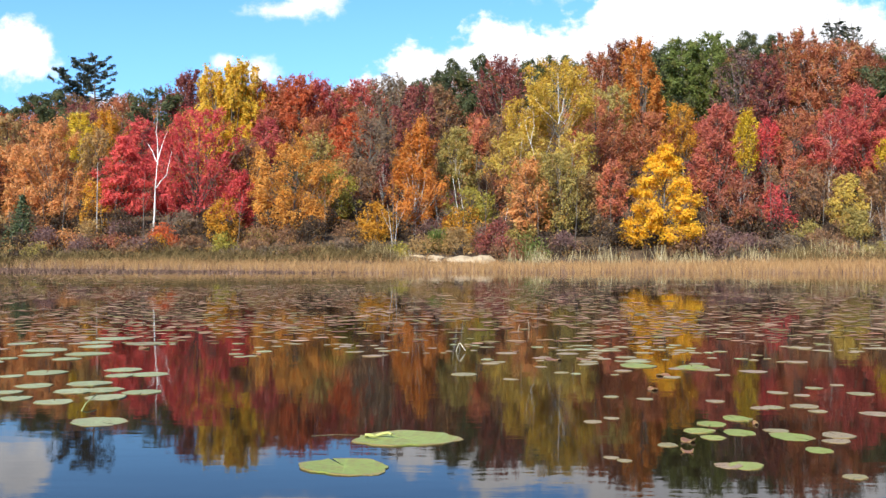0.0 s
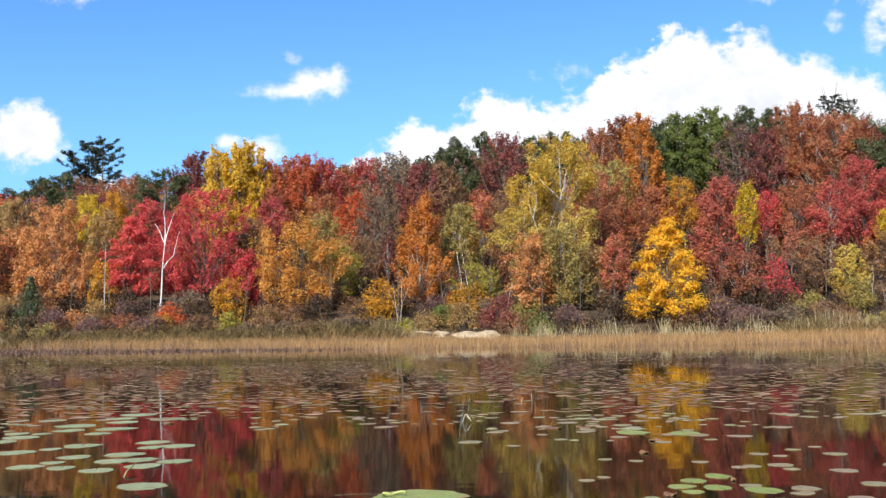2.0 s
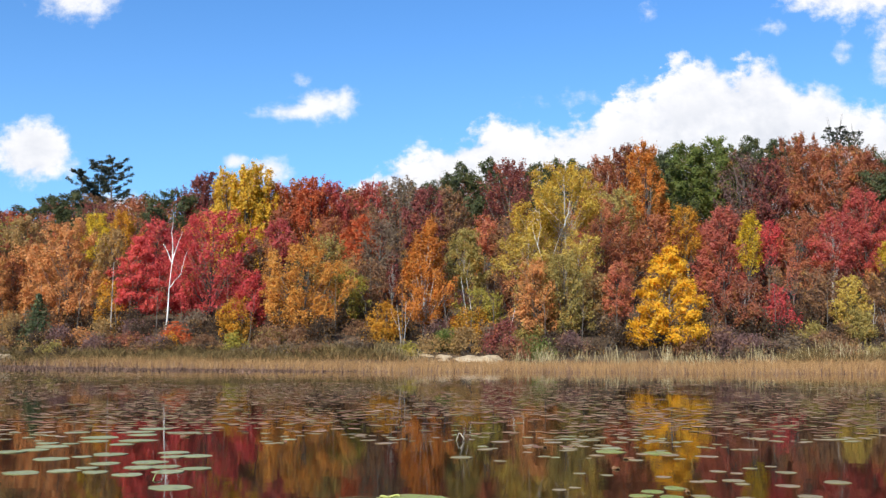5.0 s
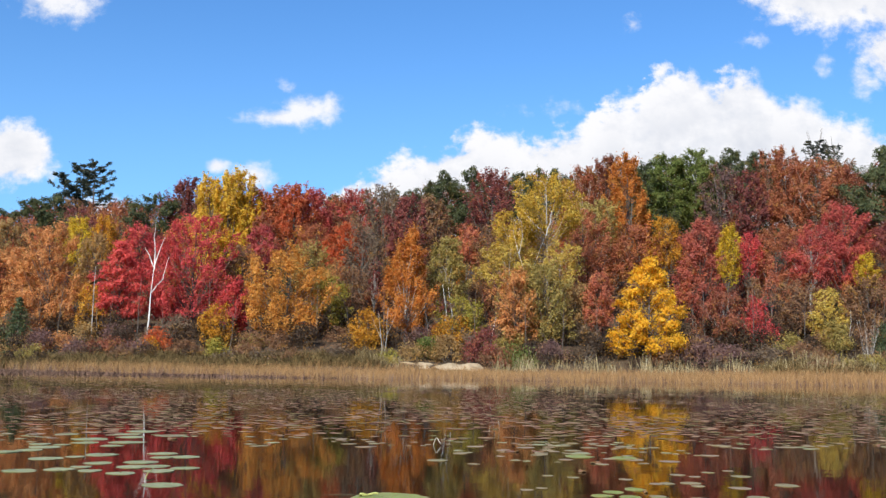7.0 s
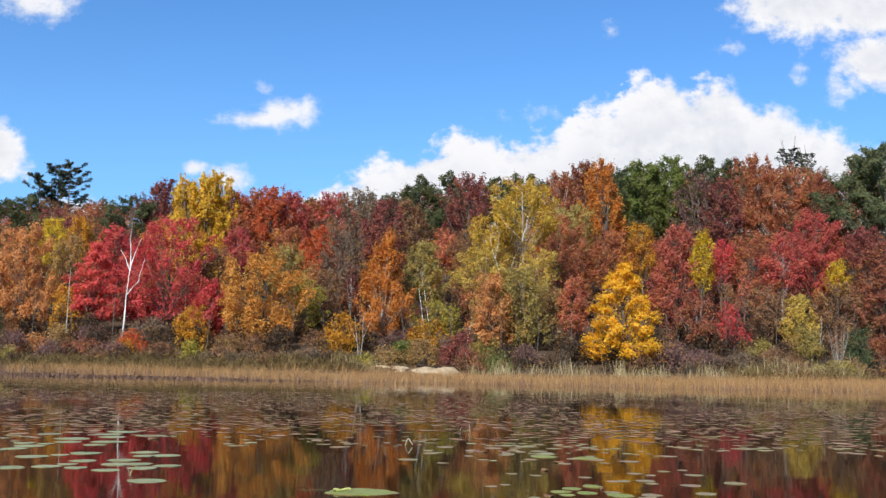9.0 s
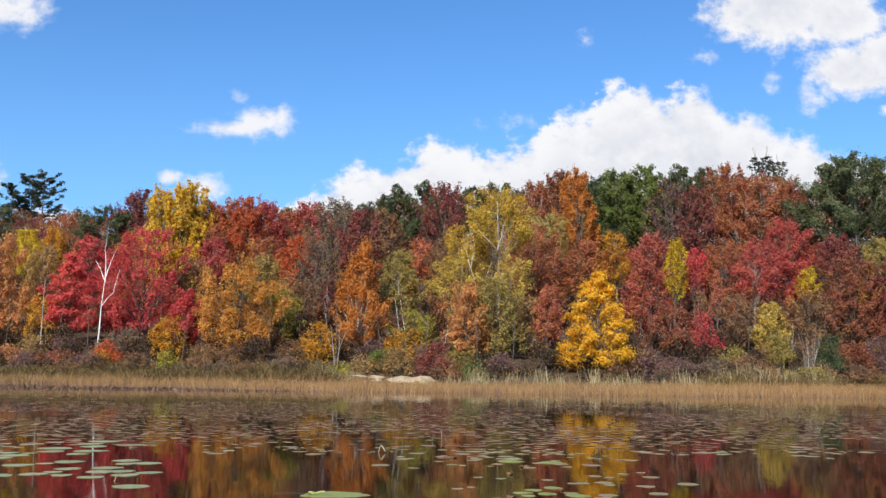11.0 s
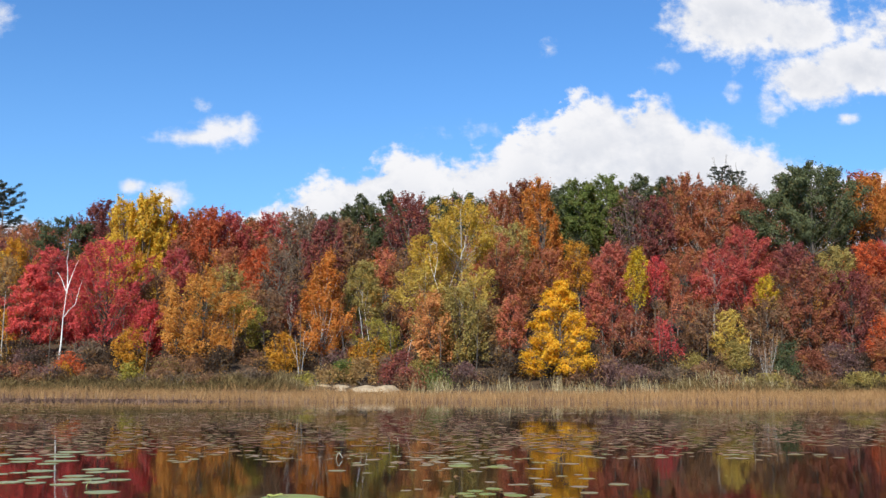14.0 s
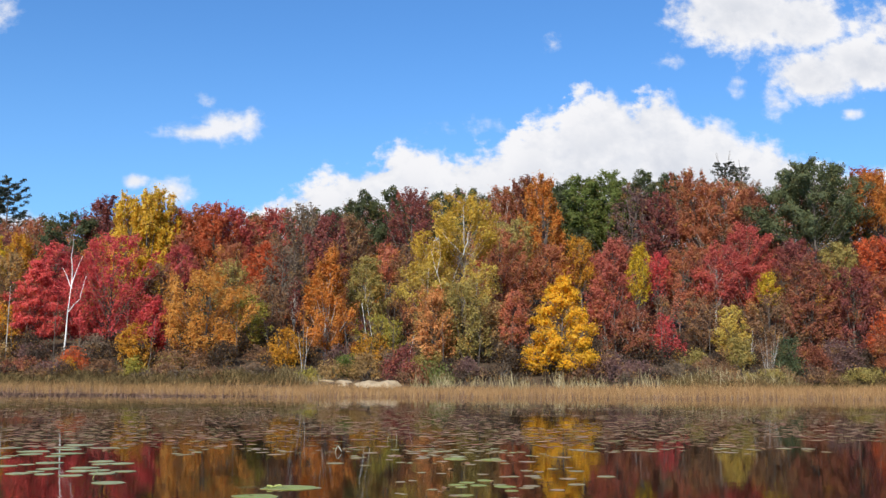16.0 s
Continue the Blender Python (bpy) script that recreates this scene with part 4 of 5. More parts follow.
shrub(10.9, 98.5, 3.4, 3.6, "greymaroon", 0.8)
shrub(25.6, 99, 4.2, 5.5, "greymaroon", 0.9)
shrub(28.8, 99, 3.2, 3.8, "greymaroon", 0.8)
shrub(32.3, 99, 3.2, 3.6, "greybrown", 0.7)
shrub(35.7, 99, 3.6, 4.0, "brown", 0.7)
shrub(-8.0, 101, 4.1, 3.4, "goldorange", 0.6)
shrub(-46.0, 101, 2.7, 4.5, "brown", 1.0)
shrub(-49.5, 101, 2.9, 5.1, "redbrown", 1.0)
shrub(-39.7, 98, 2.3, 2.8, "olive", 1.0)
shrub(21.9, 98, 3.5, 3.3, "brown", 1.0)
shrub(44.5, 100, 6.1, 3.4, "spruce", 1.0)
shrub(36.2, 95.5, 1.9, 4.6, "brown", 1.0)
shrub(40.4, 96, 2.3, 5.4, "olive", 1.0)
shrub(45.6, 96, 2.5, 5.6, "brown", 1.1)
shrub(50.9, 96, 2.5, 5.6, "olive", 1.1)
shrub(56.2, 96, 2.6, 6.0, "oakgreen", 1.0)
shrub(49.9, 100, 5.7, 4.5, "greymaroon", 1.0)
shrub(46.4, 99, 5.1, 3.9, "redbrown", 1.0)
shrub(39.4, 101, 6.3, 3.4, "olive", 1.0)
shrub(54.9, 100, 6.4, 3.4, "rust", 1.0)
# low brush; its darkest colour stands in for shade at the wood's foot
BANK = ("shadebrown", "shadebrown", "greybrown", "shadebrown", "brown", "shadebrown", "olive", "greymaroon")
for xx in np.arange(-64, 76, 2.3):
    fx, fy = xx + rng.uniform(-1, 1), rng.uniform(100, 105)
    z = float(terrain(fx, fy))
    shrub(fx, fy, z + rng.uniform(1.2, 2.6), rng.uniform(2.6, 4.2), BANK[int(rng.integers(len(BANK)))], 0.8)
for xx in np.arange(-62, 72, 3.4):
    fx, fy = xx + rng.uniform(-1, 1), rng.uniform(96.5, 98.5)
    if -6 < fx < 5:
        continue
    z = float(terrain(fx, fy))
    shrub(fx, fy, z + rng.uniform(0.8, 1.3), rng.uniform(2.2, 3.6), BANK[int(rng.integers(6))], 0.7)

# mostly the shade-coloured shrubs, so the ground between the trunks looks dark
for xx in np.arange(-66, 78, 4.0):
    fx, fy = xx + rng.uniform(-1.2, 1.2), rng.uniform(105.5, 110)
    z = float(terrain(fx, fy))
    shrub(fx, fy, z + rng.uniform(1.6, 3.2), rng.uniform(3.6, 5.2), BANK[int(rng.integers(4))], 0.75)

# leafless and pale stems
snag("dead_birch", "bare white birch with forked top standing before red maples", -30.85, 104.8, BIRCH_BARK,
     [(0.12, [(0, 0, 0), (0.3, 0, 2.4), (0.36, 0, 5.2), (0.55, 0, 7.9)]),
      (0.07, [(0.55, 0, 7.7), (0.62, 0, 9.6), (0.45, 0, 11.1), (0.55, 0, 13.0)]),
      (0.06, [(0.5, 0, 8.0), (0.05, 0.1, 9.1), (-0.55, 0.2, 10.0)]),
      (0.06, [(0.6, 0, 8.2), (1.05, 0, 9.7), (1.6, 0, 11.2)]),
      (0.06, [(0.36, 0, 5.2), (0.95, 0, 6.0), (1.5, 0, 6.7), (1.75, 0, 7.9), (2.1, 0, 9.1)])])
snag("dead_tree", "thin grey dead trunk standing among orange maples", -36.6, 105, PALE_BARK, [(0.075, [(0, 0, 0), (0.05, 0, 4), (0.1, 0, 8.2)])])
snag("young_birch", "slim twin-stemmed young birch with bare pale stems", -5.7, 98, PALE_BARK,
     [(0.045, [(0, 0, 0), (-0.15, 0, 2.2), (-0.5, 0, 4.6)]), (0.042, [(0.1, 0, 0), (0.35, 0, 2.3), (0.45, 0, 5.0)]), (0.02, [(0.3, 0, 2.2), (0.9, 0, 3.6), (1.3, 0, 4.6)]), (0.02, [(-0.12, 0, 2), (-0.8, 0, 3.4), (-1.2, 0, 4.4)])])
snag("leaning_birch", "short white birch stem leaning out of maroon shrubs", 4.6, 99, BIRCH_BARK, [(0.06, [(0, 0, 0), (0.25, 0, 2.2), (0.75, 0, 4.6)])])
snag("slender_birch", "pale slender stems under an olive birch crown", 0.2, 106, BIRCH_BARK, [(0.06, [(0.6, 0, 0), (0.3, 0, 3), (-0.2, 0, 6.6)]), (0.05, [(0.9, 0, 0), (0.95, 0, 3), (0.4, 0, 6.4)])])
snag("forked_aspen", "white forked aspen limbs showing through yellow leaves", 10.0, 108.6, BIRCH_BARK,
     [(0.055, [(0, 1.2, 0), (-0.6, 1.2, 4), (-1.2, 0.6, 7.5)]), (0.032, [(-0.8, 4.0, 5.5), (0.8, 3.5, 10.2), (1.1, -0.8, 11.2), (-0.6, -0.9, 12.9), (-1.3, -1.0, 13.8)]), (0.05, [(1.1, -0.8, 11.2), (1.5, -0.9, 12.6), (1.7, -0.9, 14.0)]),
      (0.03, [(-1.2, 0, 7.5), (-1.9, -0.6, 9.6), (-2.4, -0.8, 11.6)]), (0.03, [(-1.8, -0.6, 9.2), (-1.4, -0.8, 11.0), (-1.6, -0.9, 13.2)])])
for xx in np.arange(-60, 66, 2.6):
    fx, fy = xx + rng.uniform(-1.2, 1.2), rng.uniform(100.5, 107)
    tip, bend = rng.uniform(3.5, 7.5), rng.normal(0, 0.35)
    snag("sapling", "slender grey leafless sapling in the shade of the wood", fx, fy, BARK if rng.uniform() < 0.85 else PALE_BARK,
         [(0.045, [(0, 0, 0), (bend * 0.4, 0, tip * 0.5), (bend, 0, tip)]), (0.022, [(bend * 0.3, 0, tip * 0.42), (bend * 0.3 + 0.5, 0.1, tip * 0.66)]), (0.02, [(bend * 0.5, 0, tip * 0.55), (bend * 0.5 - 0.45, 0.1, tip * 0.8)])])
bare = []
for _ in range(15):
    a, q = rng.uniform(-1.3, 1.3), rng.uniform(3.4, 4.8)
    bare.append((0.017, [(a * 0.25, 0, 0), (a * 0.6, rng.uniform(-.3, .3), q * 0.5), (a * 1.1, rng.uniform(-.5, .5), q)]))
snag("bare_shrub", "grey leafless shrub with many thin upright stems", 42.3, 100, PALE_BARK, bare)


def spruce(x, y, top, width):
    """A small conifer of drooping whorls."""
    z0 = float(terrain(x, y)) - 0.1
    tall = top - z0
    root = new("spruce_tree")
    root.location = (x, y, z0)
    tagged(root, "small green spruce tree at the edge of the wood", "tree", "trees of the wood")
    ctr, size = [], []
    for h in np.linspace(0.08, 0.97, 13):
        for a in np.linspace(0, 6.28, 8)[:-1] + rng.uniform(0, 1):
            for q in (0.45, 0.95):
                r = width / 2 * (1.02 - h) * q
                ctr.append((r * math.cos(a), r * math.sin(a), tall * h - 0.18 * r)), size.append(0.12 + 0.16 * (1 - h))
    part("crown", crown_mesh(np.array(ctr), np.array(size), 2600, (1.3, 1.3, 0.6), 0.16, "spruce", 0.02, tall, 2.0), root)
    part("trunk", mesh_from("trunk", *tubes([[((0, 0, h), 0.09 * (1 - h / tall) + 0.01) for h in np.linspace(0, tall, 5)]]), BARK, True), root)


spruce(-43.0, 102.0, 7.2, 4.6)

# ---- the sand bank ----
sx, sy = np.linspace(-4.6, 4.6, 60), np.linspace(92.8, 98.0, 26)


def sand_height(x, y):
    edge = smoothstep(0, 1.2, 4.6 - np.abs(x)) * smoothstep(92.8, 93.8, y) * (1 - smoothstep(97.0, 98.0, y))
    lump = np.vectorize(lambda a, b: noise.fractal((a * 0.9, b * 0.9, 2.0), 1.0, 2.0, 4))(x, y)
    return terrain(x, y) - 0.15 + edge * (0.08 + 0.05 * x + 0.34 * lump + 0.22 * smoothstep(94.5, 96.5, y))


tagged(new("sand_bank", grid_mesh("sand_bank", sx, sy, sand_height, SAND)), "pale sandy hump of bare ground at the shore", "sand", kind="structure")

sx, sy = np.linspace(-46.5, -42.3, 26), np.linspace(93.0, 97.0, 20)


def small_sand_height(x, y):
    edge = smoothstep(0, 0.9, 2.1 - np.abs(x + 44.4)) * smoothstep(93.0, 93.8, y) * (1 - smoothstep(96.0, 97.0, y))
    lump = np.vectorize(lambda a, b: noise.fractal((a * 0.9, b * 0.9, 7.0), 1.0, 2.0, 4))(x, y)
    return terrain(x, y) - 0.15 + edge * (0.75 + 0.3 * lump)


tagged(new("sand_bank", grid_mesh("sand_bank", sx, sy, small_sand_height, SAND)), "small pale sandy hump beside the reeds", "sand", kind="structure")

# ---- reeds ----


def blades(n, xr, yr, tall, wide, mat, name, label, lean=0.18, base=None, keep=None, vary=0.22, least=0.55, grow=None):
    """Many tapered, slightly leaning blades standing in one belt."""
    x, y = rng.uniform(*xr, n), rng.uniform(*yr, n)
    if keep is not None:
        k = keep(x, y)
        x, y = x[k], y[k]
        n = len(x)
    z = np.maximum(terrain(x, y), -0.35) if base is None else np.full(n, base)
    clump = np.array([noise.noise((float(a) * 0.35, float(b) * 0.35, 3.0)) + 0.6 * noise.noise((float(a) * 1.3, float(b) * 0.9, 8.0)) for a, b in zip(x, y)])
    h = tall * np.clip(1 + vary * clump, 0.3, 2) * rng.uniform(least, 1.12, n)
    if grow is not None:
        h = h * grow(x)
    w = wide * rng.uniform(0.6, 1.4, n) / 2
    turn = rng.uniform(0, math.pi, n)
    side = np.stack([np.cos(turn), np.sin(turn), 0 * turn], 1) * w[:, None]
    foot = np.stack([x, y, z], 1)
    bend = rng.normal(0, lean, (n, 2)) * h[:, None]
    tip = foot + np.stack([bend[:, 0], bend[:, 1], h], 1)
    verts = np.stack([foot - side, foot + side, tip + side * 0.35, tip - side * 0.35], 1).reshape(-1, 3)
    i = np.arange(n) * 4
    ob = new(name, mesh_from(name, verts, np.stack([i, i + 1, i + 2, i + 3], 1), mat))
    return tagged(ob, label, "reeds", kind="stuff")


def front(x):
    """The reeds' edge on the water: near the middle of the pond's view it lies far out, on one side it draws back to the shore."""
    return 62.5 + 0.62 * np.clip(-x - 1, 0, 38) + 1.6 * np.sin(x * 0.09 + 0.5) + 1.0 * np.sin(x * 0.27) + 0.8 * np.sin(x * 0.6)


def shallows(n):
    """Pads and floating litter far out, thick towards the side where the reeds draw back."""
    out = []
    for _ in range(n):
        cy = rng.uniform(37, 84)
        cx = rng.uniform(-0.62, 0.30) * cy
        if cy < front(cx) - 2 and rng.uniform() < 0.25 + 0.75 * smoothstep(0, 26, -cx) and noise.noise((cx * 0.16, cy * 0.07, 2.0)) > -0.12:
            out.append((cx, cy, rng.uniform(0.06, 0.16)))
    return out


def thinning(x, y):
    """Dense at the back of the belt, scattered stalks at its front edge."""
    return rng.uniform(size=len(x)) < smoothstep(-7, 5, y - front(x)) ** 1.5


blades(118000, (-62, 70), (60, 94), 0.70, 0.022, REED, "reed_bed", "dry straw-coloured reeds standing thick along the shore", 0.42, None, lambda x, y: rng.uniform(size=len(x)) < smoothstep(0, 9, y - front(x)), 0.4, 0.4,
       lambda x: 1 + 0.28 * smoothstep(5, 30, -x) + 0.3 * smoothstep(8, 32, x))
blades(26000, (-52, 58), (54, 90), 0.66, 0.034, SEDGE, "sedge_stalks", "thin faded sedge stalks standing in the shallow water", 0.16, None, lambda x, y: thinning(x, y) & (y < front(x) + 7), 0.5, 0.3)
blades(15000, (-54, -3), (60, 91), 0.15, 0.07, LOW_SEDGE, "low_sedge", "low dark maroon marsh plants standing in the shallow water", 0.6, -0.02, lambda x, y: (y < front(x) + 3) & (rng.uniform(size=len(x)) < smoothstep(2, 16, -x) * smoothstep(58, 68, y)), 0.6, 0.4)
blades(2300, (5, 43), (93.0, 97.0), 1.3, 0.045, CATTAIL, "cattails", "tall pale cattail blades at the foot of the trees", 0.22, None, lambda x, y: rng.uniform(size=len(x)) < 0.25 + 0.75 * (np.sin(x * 0.9 + 1) + np.sin(x * 0.37) > 0), 0.9, 0.3)
blades(17000, (-62, -5), (93.2, 98.5), 0.75, 0.06, BRUSH, "marsh_brush", "low brownish green brush along the shore", 0.85, None, None, 0.8, 0.4)
blades(9000, (30, 70), (93.2, 97.0), 0.8, 0.06, BRUSH, "marsh_brush", "low brownish green brush along the shore", 0.85, None, None, 0.8, 0.4)
blades(160, (-8, -3), (93.5, 96), 1.1, 0.04, CATTAIL, "tall_grass", "pale tall grass tufts beside the sand", 0.25, None, None, 0.6, 0.4)
blades(420, (-4.5, 4.5), (92.6, 94.4), 0.9, 0.03, REED, "tall_grass", "sparse dry grass before the sand", 0.3, None, None, 0.8, 0.4)

# ---- lily pads ----


def pad_outline(k, r, cx, cy, z, turn, oval, tilt, rim=0.0):
    """A notched, slightly dished leaf outline of k points round a middle point."""
    out = [(cx, cy, z)]
    for i in range(k):
        a = 0.04 + (2 * math.pi - 0.08) * i / (k - 1)
        rr = r * (1 + 0.06 * math.sin(3 * a + turn) + 0.04 * math.sin(7 * a + 2 * turn) + 0.025 * math.sin(13 * a + 5 * turn))
        u, v = rr * math.cos(a), rr * oval * math.sin(a)
        px, py = u * math.cos(turn) - v * math.sin(turn), u * math.sin(turn) + v * math.cos(turn)
        out.append((cx + px, cy + py, z + tilt * px + rim * r * (0.5 + 0.5 * math.sin(2 * a + turn))))
    return out


def pad_mesh(turn, oval, rim):
    """One floating leaf with a thin edge, of unit radius."""
    k = 40
    ringed = pad_outline(k, 1.0, 0, 0, 0.02, turn, oval, 0.02, rim)
    inner = [(x * 0.55, y * 0.55, 0.015 + 0.3 * (z - 0.02)) for x, y, z in ringed[1:]]
    verts = ringed + inner + [(x * 0.99, y * 0.99, z - 0.2) for x, y, z in ringed[1:]]
    faces = [(0, k + i, k + i + 1) for i in range(1, k)]
    faces += [(k + i, i, i + 1, k + i + 1) for i in range(1, k)]
    faces += [(i, 2 * k + i, 2 * k + i + 1, i + 1) for i in range(1, k)]
    return mesh_from("lily_pad", verts, faces)


PAD_SHAPES = {kind: [] for kind in PAD_SKIN}
for kind in PAD_SKIN:
    for shape in range(5):
        notch = rng.uniform(0, 6.28)
        me = pad_mesh(notch, rng.uniform(0.84, 1.0), rng.uniform(0.02, 0.10) if kind != "red" else 0.35)
        me.materials.append(PAD_SKIN[kind])
        PAD_SHAPES[kind].append((me, notch))
PAD_WORDS = {"fresh": "bright green lily pad floating flat on dark water", "dull": "large dull green lily pad floating on the pond",
             "bronze": "small bronze-green lily pad floating on the pond", "red": "withered reddish lily pad curled on the water"}


def pad(x, y, r, kind, turn=None, group="large lily pads on open water"):
    me, notch = PAD_SHAPES[kind][int(rng.integers(5))]
    r *= 0.88 if kind in ("bronze", "red") else 1.0
    ob = new("lily_pad", me)
    ob.location, ob.scale = (x, y, 0.0004 + rng.uniform(0, 0.0016)), (r, r * (1.1 if kind in ("bronze", "dull") else 1.25), 0.05)
    ob.rotation_euler = (0, 0, rng.normal(0, 0.5 if kind != "dull" else 2.0) if turn is None else turn - notch)
    return tagged(ob, PAD_WORDS[kind], "lily pad", group)


pad(-3.18, 7.38, 0.15, "dull")
pad(-4.08, 9.16, 0.16, "dull")
pad(-3.92, 9.40, 0.13, "dull")
pad(-4.12, 10.2, 0.13, "dull")
pad(-1.71, 6.50, 0.16, "dull")
pad(-2.28, 7.30, 0.13, "dull")
pad(-2.01, 7.52, 0.14, "dull")
pad(-2.60, 7.46, 0.11, "dull")
pad(-2.76, 8.13, 0.13, "dull")
pad(-2.40, 8.27, 0.16, "dull")
pad(-2.34, 7.84, 0.15, "dull")
pad(-2.17, 7.91, 0.14, "dull")
pad(-1.85, 7.79, 0.13, "dull")
pad(-2.79, 7.78, 0.10, "dull")
pad(-3.19, 8.74, 0.10, "dull")
pad(-3.01, 8.98, 0.17, "dull")
pad(-2.44, 9.20, 0.14, "dull")
pad(-2.14, 8.87, 0.15, "dull")
pad(-2.34, 8.79, 0.12, "dull")
pad(-3.84, 11.04, 0.22, "dull")
pad(-3.66, 11.96, 0.18, "dull")
pad(-3.47, 11.45, 0.17, "dull")
pad(-3.71, 10.49, 0.16, "dull")
pad(-3.27, 10.62, 0.20, "dull")
pad(-3.63, 12.53, 0.24, "dull")
pad(-3.85, 10.16, 0.10, "dull")
pad(-2.90, 7.54, 0.13, "dull")
pad(-3.40, 8.51, 0.17, "dull")
pad(-3.91, 9.79, 0.17, "dull")
pad(-4.41, 11.80, 0.16, "dull")
pad(-3.27, 10.11, 0.13, "dull")
pad(-0.16, 5.26, 0.18, "fresh", 1.9)
pad(0.08, 5.98, 0.23, "fresh", 2.6)
pad(1.78, 6.46, 0.08, "fresh")
pad(1.98, 6.65, 0.08, "fresh")
pad(1.66, 6.23, 0.08, "fresh")
pad(1.68, 6.02, 0.06, "fresh")
pad(1.86, 6.18, 0.09, "fresh")
pad(2.10, 6.06, 0.11, "fresh")
pad(2.11, 5.68, 0.07, "fresh")
pad(1.65, 5.30, 0.08, "fresh")
pad(2.37, 9.44, 0.15, "fresh")
pad(1.92, 9.57, 0.15, "fresh")
pad(-3.06, 11.82, 0.24, "bronze")
pad(2.08, 6.24, 0.07, "bronze")
pad(2.36, 6.10, 0.10, "bronze")
pad(2.29, 5.93, 0.08, "bronze")
pad(1.57, 5.30, 0.07, "bronze")
pad(1.40, 5.81, 0.06, "bronze")
pad(1.07, 5.48, 0.04, "bronze")
pad(1.12, 5.41, 0.04, "bronze")
pad(2.05, 5.07, 0.06, "bronze")
pad(1.12, 6.53, 0.06, "bronze")
pad(1.25, 6.66, 0.05, "bronze")
pad(2.33, 7.11, 0.08, "bronze")
pad(2.24, 7.08, 0.07, "bronze")
pad(2.54, 7.16, 0.10, "bronze")
pad(2.55, 6.94, 0.06, "bronze")
pad(2.70, 7.67, 0.06, "bronze")
pad(2.04, 7.38, 0.07, "bronze")
pad(2.58, 7.81, 0.08, "bronze")
pad(2.87, 6.85, 0.10, "bronze")
pad(3.14, 7.76, 0.10, "bronze")
pad(2.80, 9.14, 0.12, "bronze")
pad(1.55, 9.91, 0.09, "bronze")
pad(2.92, 8.07, 0.07, "bronze")
pad(3.15, 8.24, 0.06, "bronze")
pad(1.60, 7.48, 0.06, "bronze")
pad(1.39, 7.59, 0.06, "bronze")
pad(2.83, 6.25, 0.10, "bronze")
pad(3.32, 7.09, 0.12, "bronze")
pad(2.55, 5.74, 0.08, "bronze")
pad(1.53, 5.92, 0.04, "red")
pad(1.46, 5.63, 0.03, "red")
pad(2.03, 6.46, 0.02, "red")
pad(1.74, 7.96, 0.04, "red")


def field_places(n):
    """Where the carpet of pads lies: in drifts, thinning out towards the camera."""
    out = []
    for _ in range(n):
        cy = 8.5 + 29 * rng.uniform() ** 0.8
        cx = rng.uniform(-0.60, 0.64) * (cy + 3)
        d = noise.noise((cx * 0.30, cy * 0.15, 0.0)) + 0.6 * noise.noise((cx * 1.0, cy * 0.45, 5.0))
        edge = 11.3 - 0.9 * math.sin(cx * 0.9) + (1.5 if -1.5 < cx < 1.2 else 0) - (0.9 if cx > 1.6 else 0)
        if d > -0.27 + 0.30 * max(0.0, edge - cy) + 0.12 * smoothstep(30, 37, cy) and rng.uniform() < 0.3 + 0.7 * smoothstep(-1, 4, cy - edge):
            out.append((cx, cy, rng.uniform(0.036, 0.088) * (1 + 0.5 * (rng.uniform() < 0.15))))
    return sorted(out, key=lambda p: p[1])


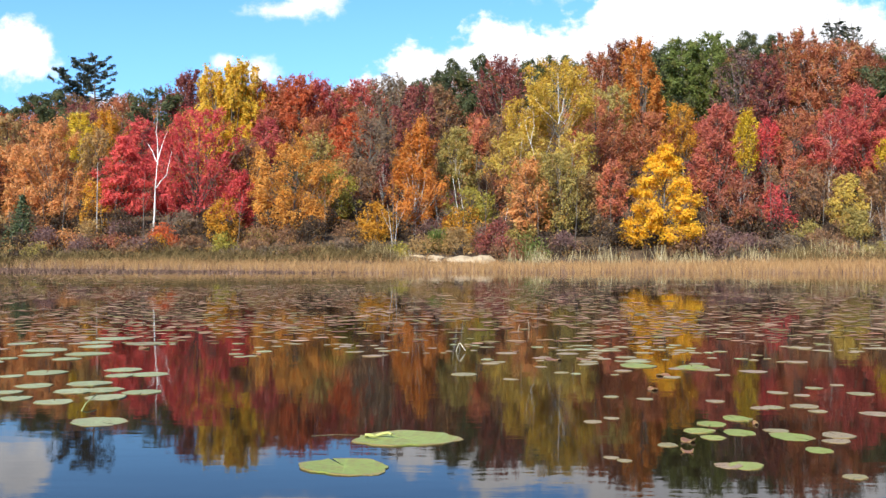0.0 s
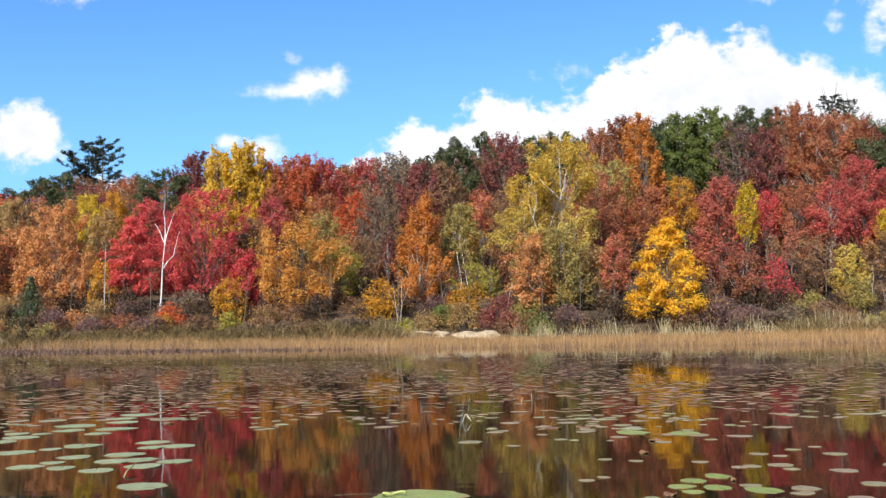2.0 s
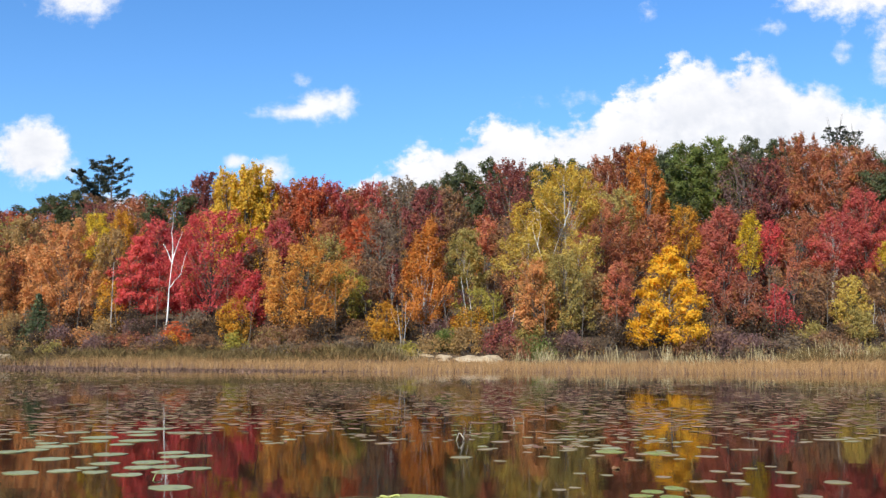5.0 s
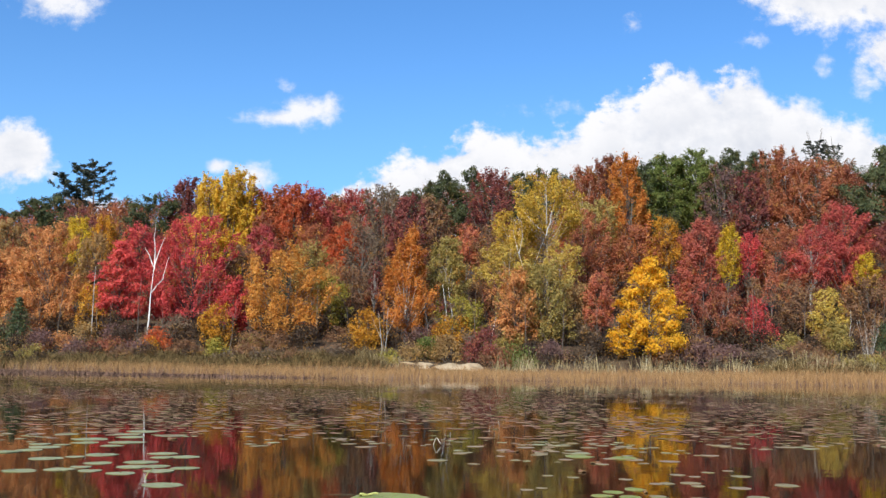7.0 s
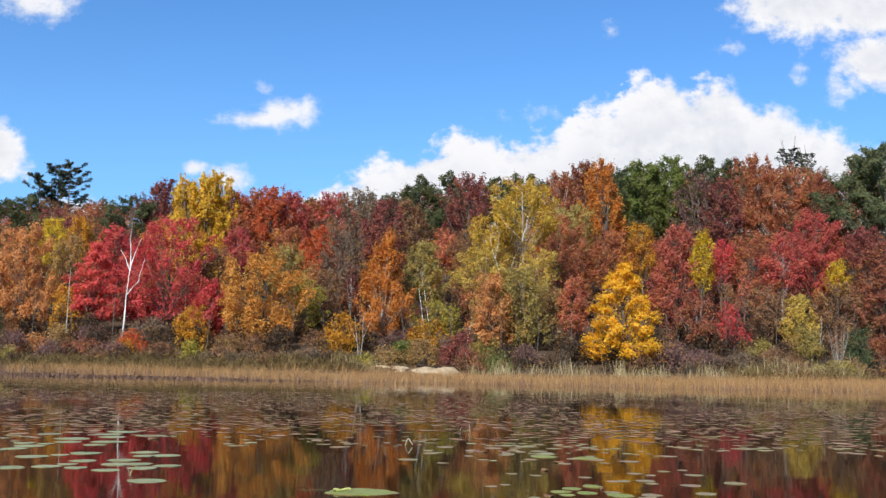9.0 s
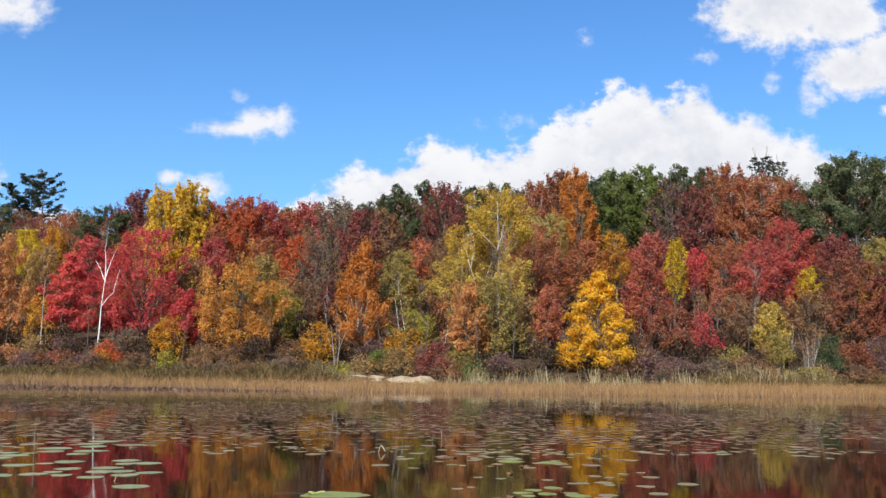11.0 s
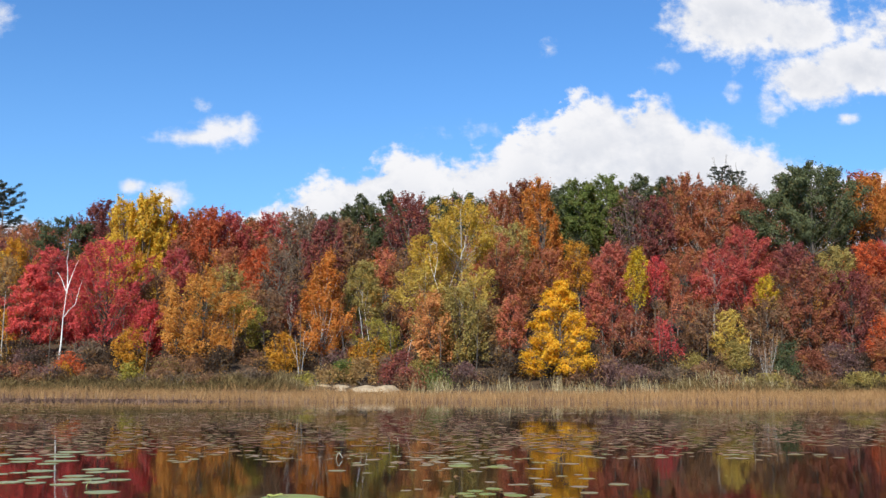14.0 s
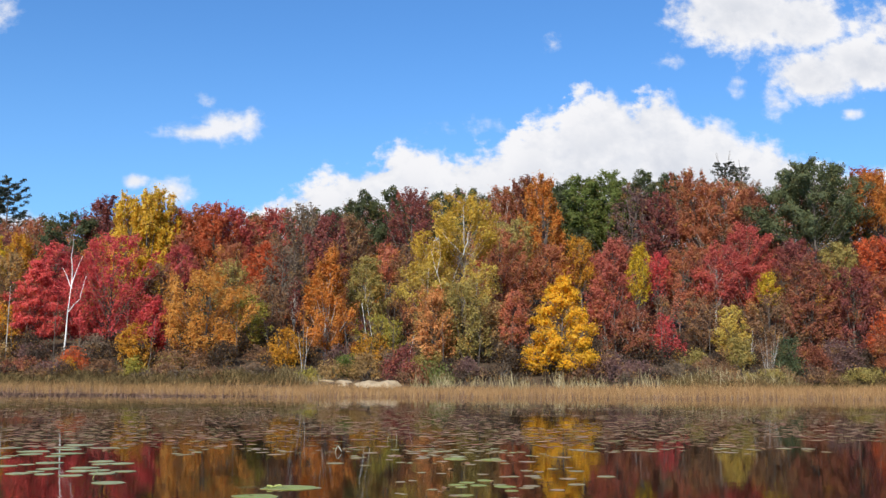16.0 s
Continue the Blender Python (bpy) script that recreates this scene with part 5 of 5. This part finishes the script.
places = field_places(21000)
for cx, cy, r in places[:260]:
    pad(cx, cy, r, ("dull", "bronze", "bronze", "dull", "red")[int(rng.choice(5, p=(0.08, 0.44, 0.38, 0.06, 0.04)))], rng.uniform(0, 6.28), "lily pads of the drift")
verts, faces = [], []
for cx, cy, r in places[260:] + shallows(9000):
    b = len(verts)
    verts += pad_outline(9, r, cx, cy, 0.0008 + rng.uniform(0, 0.002), rng.uniform(0, 6.28), rng.uniform(0.72, 1), rng.normal(0, 0.012), rng.uniform(0, 0.04))
    faces += [(b, b + i, b + i + 1) for i in range(1, 9)]
tagged(new("lily_pads", mesh_from("lily_pads", verts, faces, PAD)), "carpet of small green and bronze lily pads floating on the pond", "lily pads", kind="stuff")

# ---- stalks standing or floating among the pads ----
STALK = bark_material("bleached_stalk", (0.40, 0.34, 0.21), (0.62, 0.56, 0.42), 20.0)
GREEN_STALK = bark_material("green_stalk", (0.28, 0.30, 0.08), (0.42, 0.42, 0.14), 20.0)

SUNK_STALK = bark_material("sunken_stalk", (0.10, 0.075, 0.035), (0.20, 0.15, 0.07), 20.0)


def stalk(label, pts, r, mat=None):
    ob = new("stalk", mesh_from("stalk", *tubes([[(p, r) for p in pts]], 6), mat or STALK, True))
    return tagged(ob, label, "stalk", "stalks on the water")


stalk("bleached reed stalk bent double over the water", [(0.33, 10.9, -0.05), (0.35, 10.9, 0.03), (0.37, 10.88, 0.085), (0.385, 10.87, 0.088), (0.41, 10.86, 0.05), (0.435, 10.86, 0.015)], 0.0055)
stalk("thin upright dry stalk among lily pads", [(1.30, 14.0, -0.05), (1.29, 14.0, 0.07), (1.28, 14.0, 0.14)], 0.0025)
stalk("thin upright dry stalk among lily pads", [(1.12, 13.6, -0.05), (1.13, 13.6, 0.05), (1.15, 13.6, 0.09)], 0.0025)
stalk("thin floating lily stem on still water", [(-0.42, 6.05, 0.0), (-0.3, 6.08, 0.003), (-0.12, 6.06, 0.002)], 0.0015, SUNK_STALK)
stalk("green lily stem arching from the water", [(-1.95, 6.85, -0.02), (-1.98, 7.05, 0.03), (-2.0, 7.3, 0.05)], 0.0045, GREEN_STALK)
curl = [(0.0 + 0.07 * math.cos(a) - 0.06, 5.97 + 0.04 * math.sin(a), 0.015 + 0.012 * math.sin(2 * a)) for a in np.linspace(0.3, 4.6, 9)]
stalk("curled yellow-green leaf stem lying on a lily pad", curl, 0.008, GREEN_STALK)
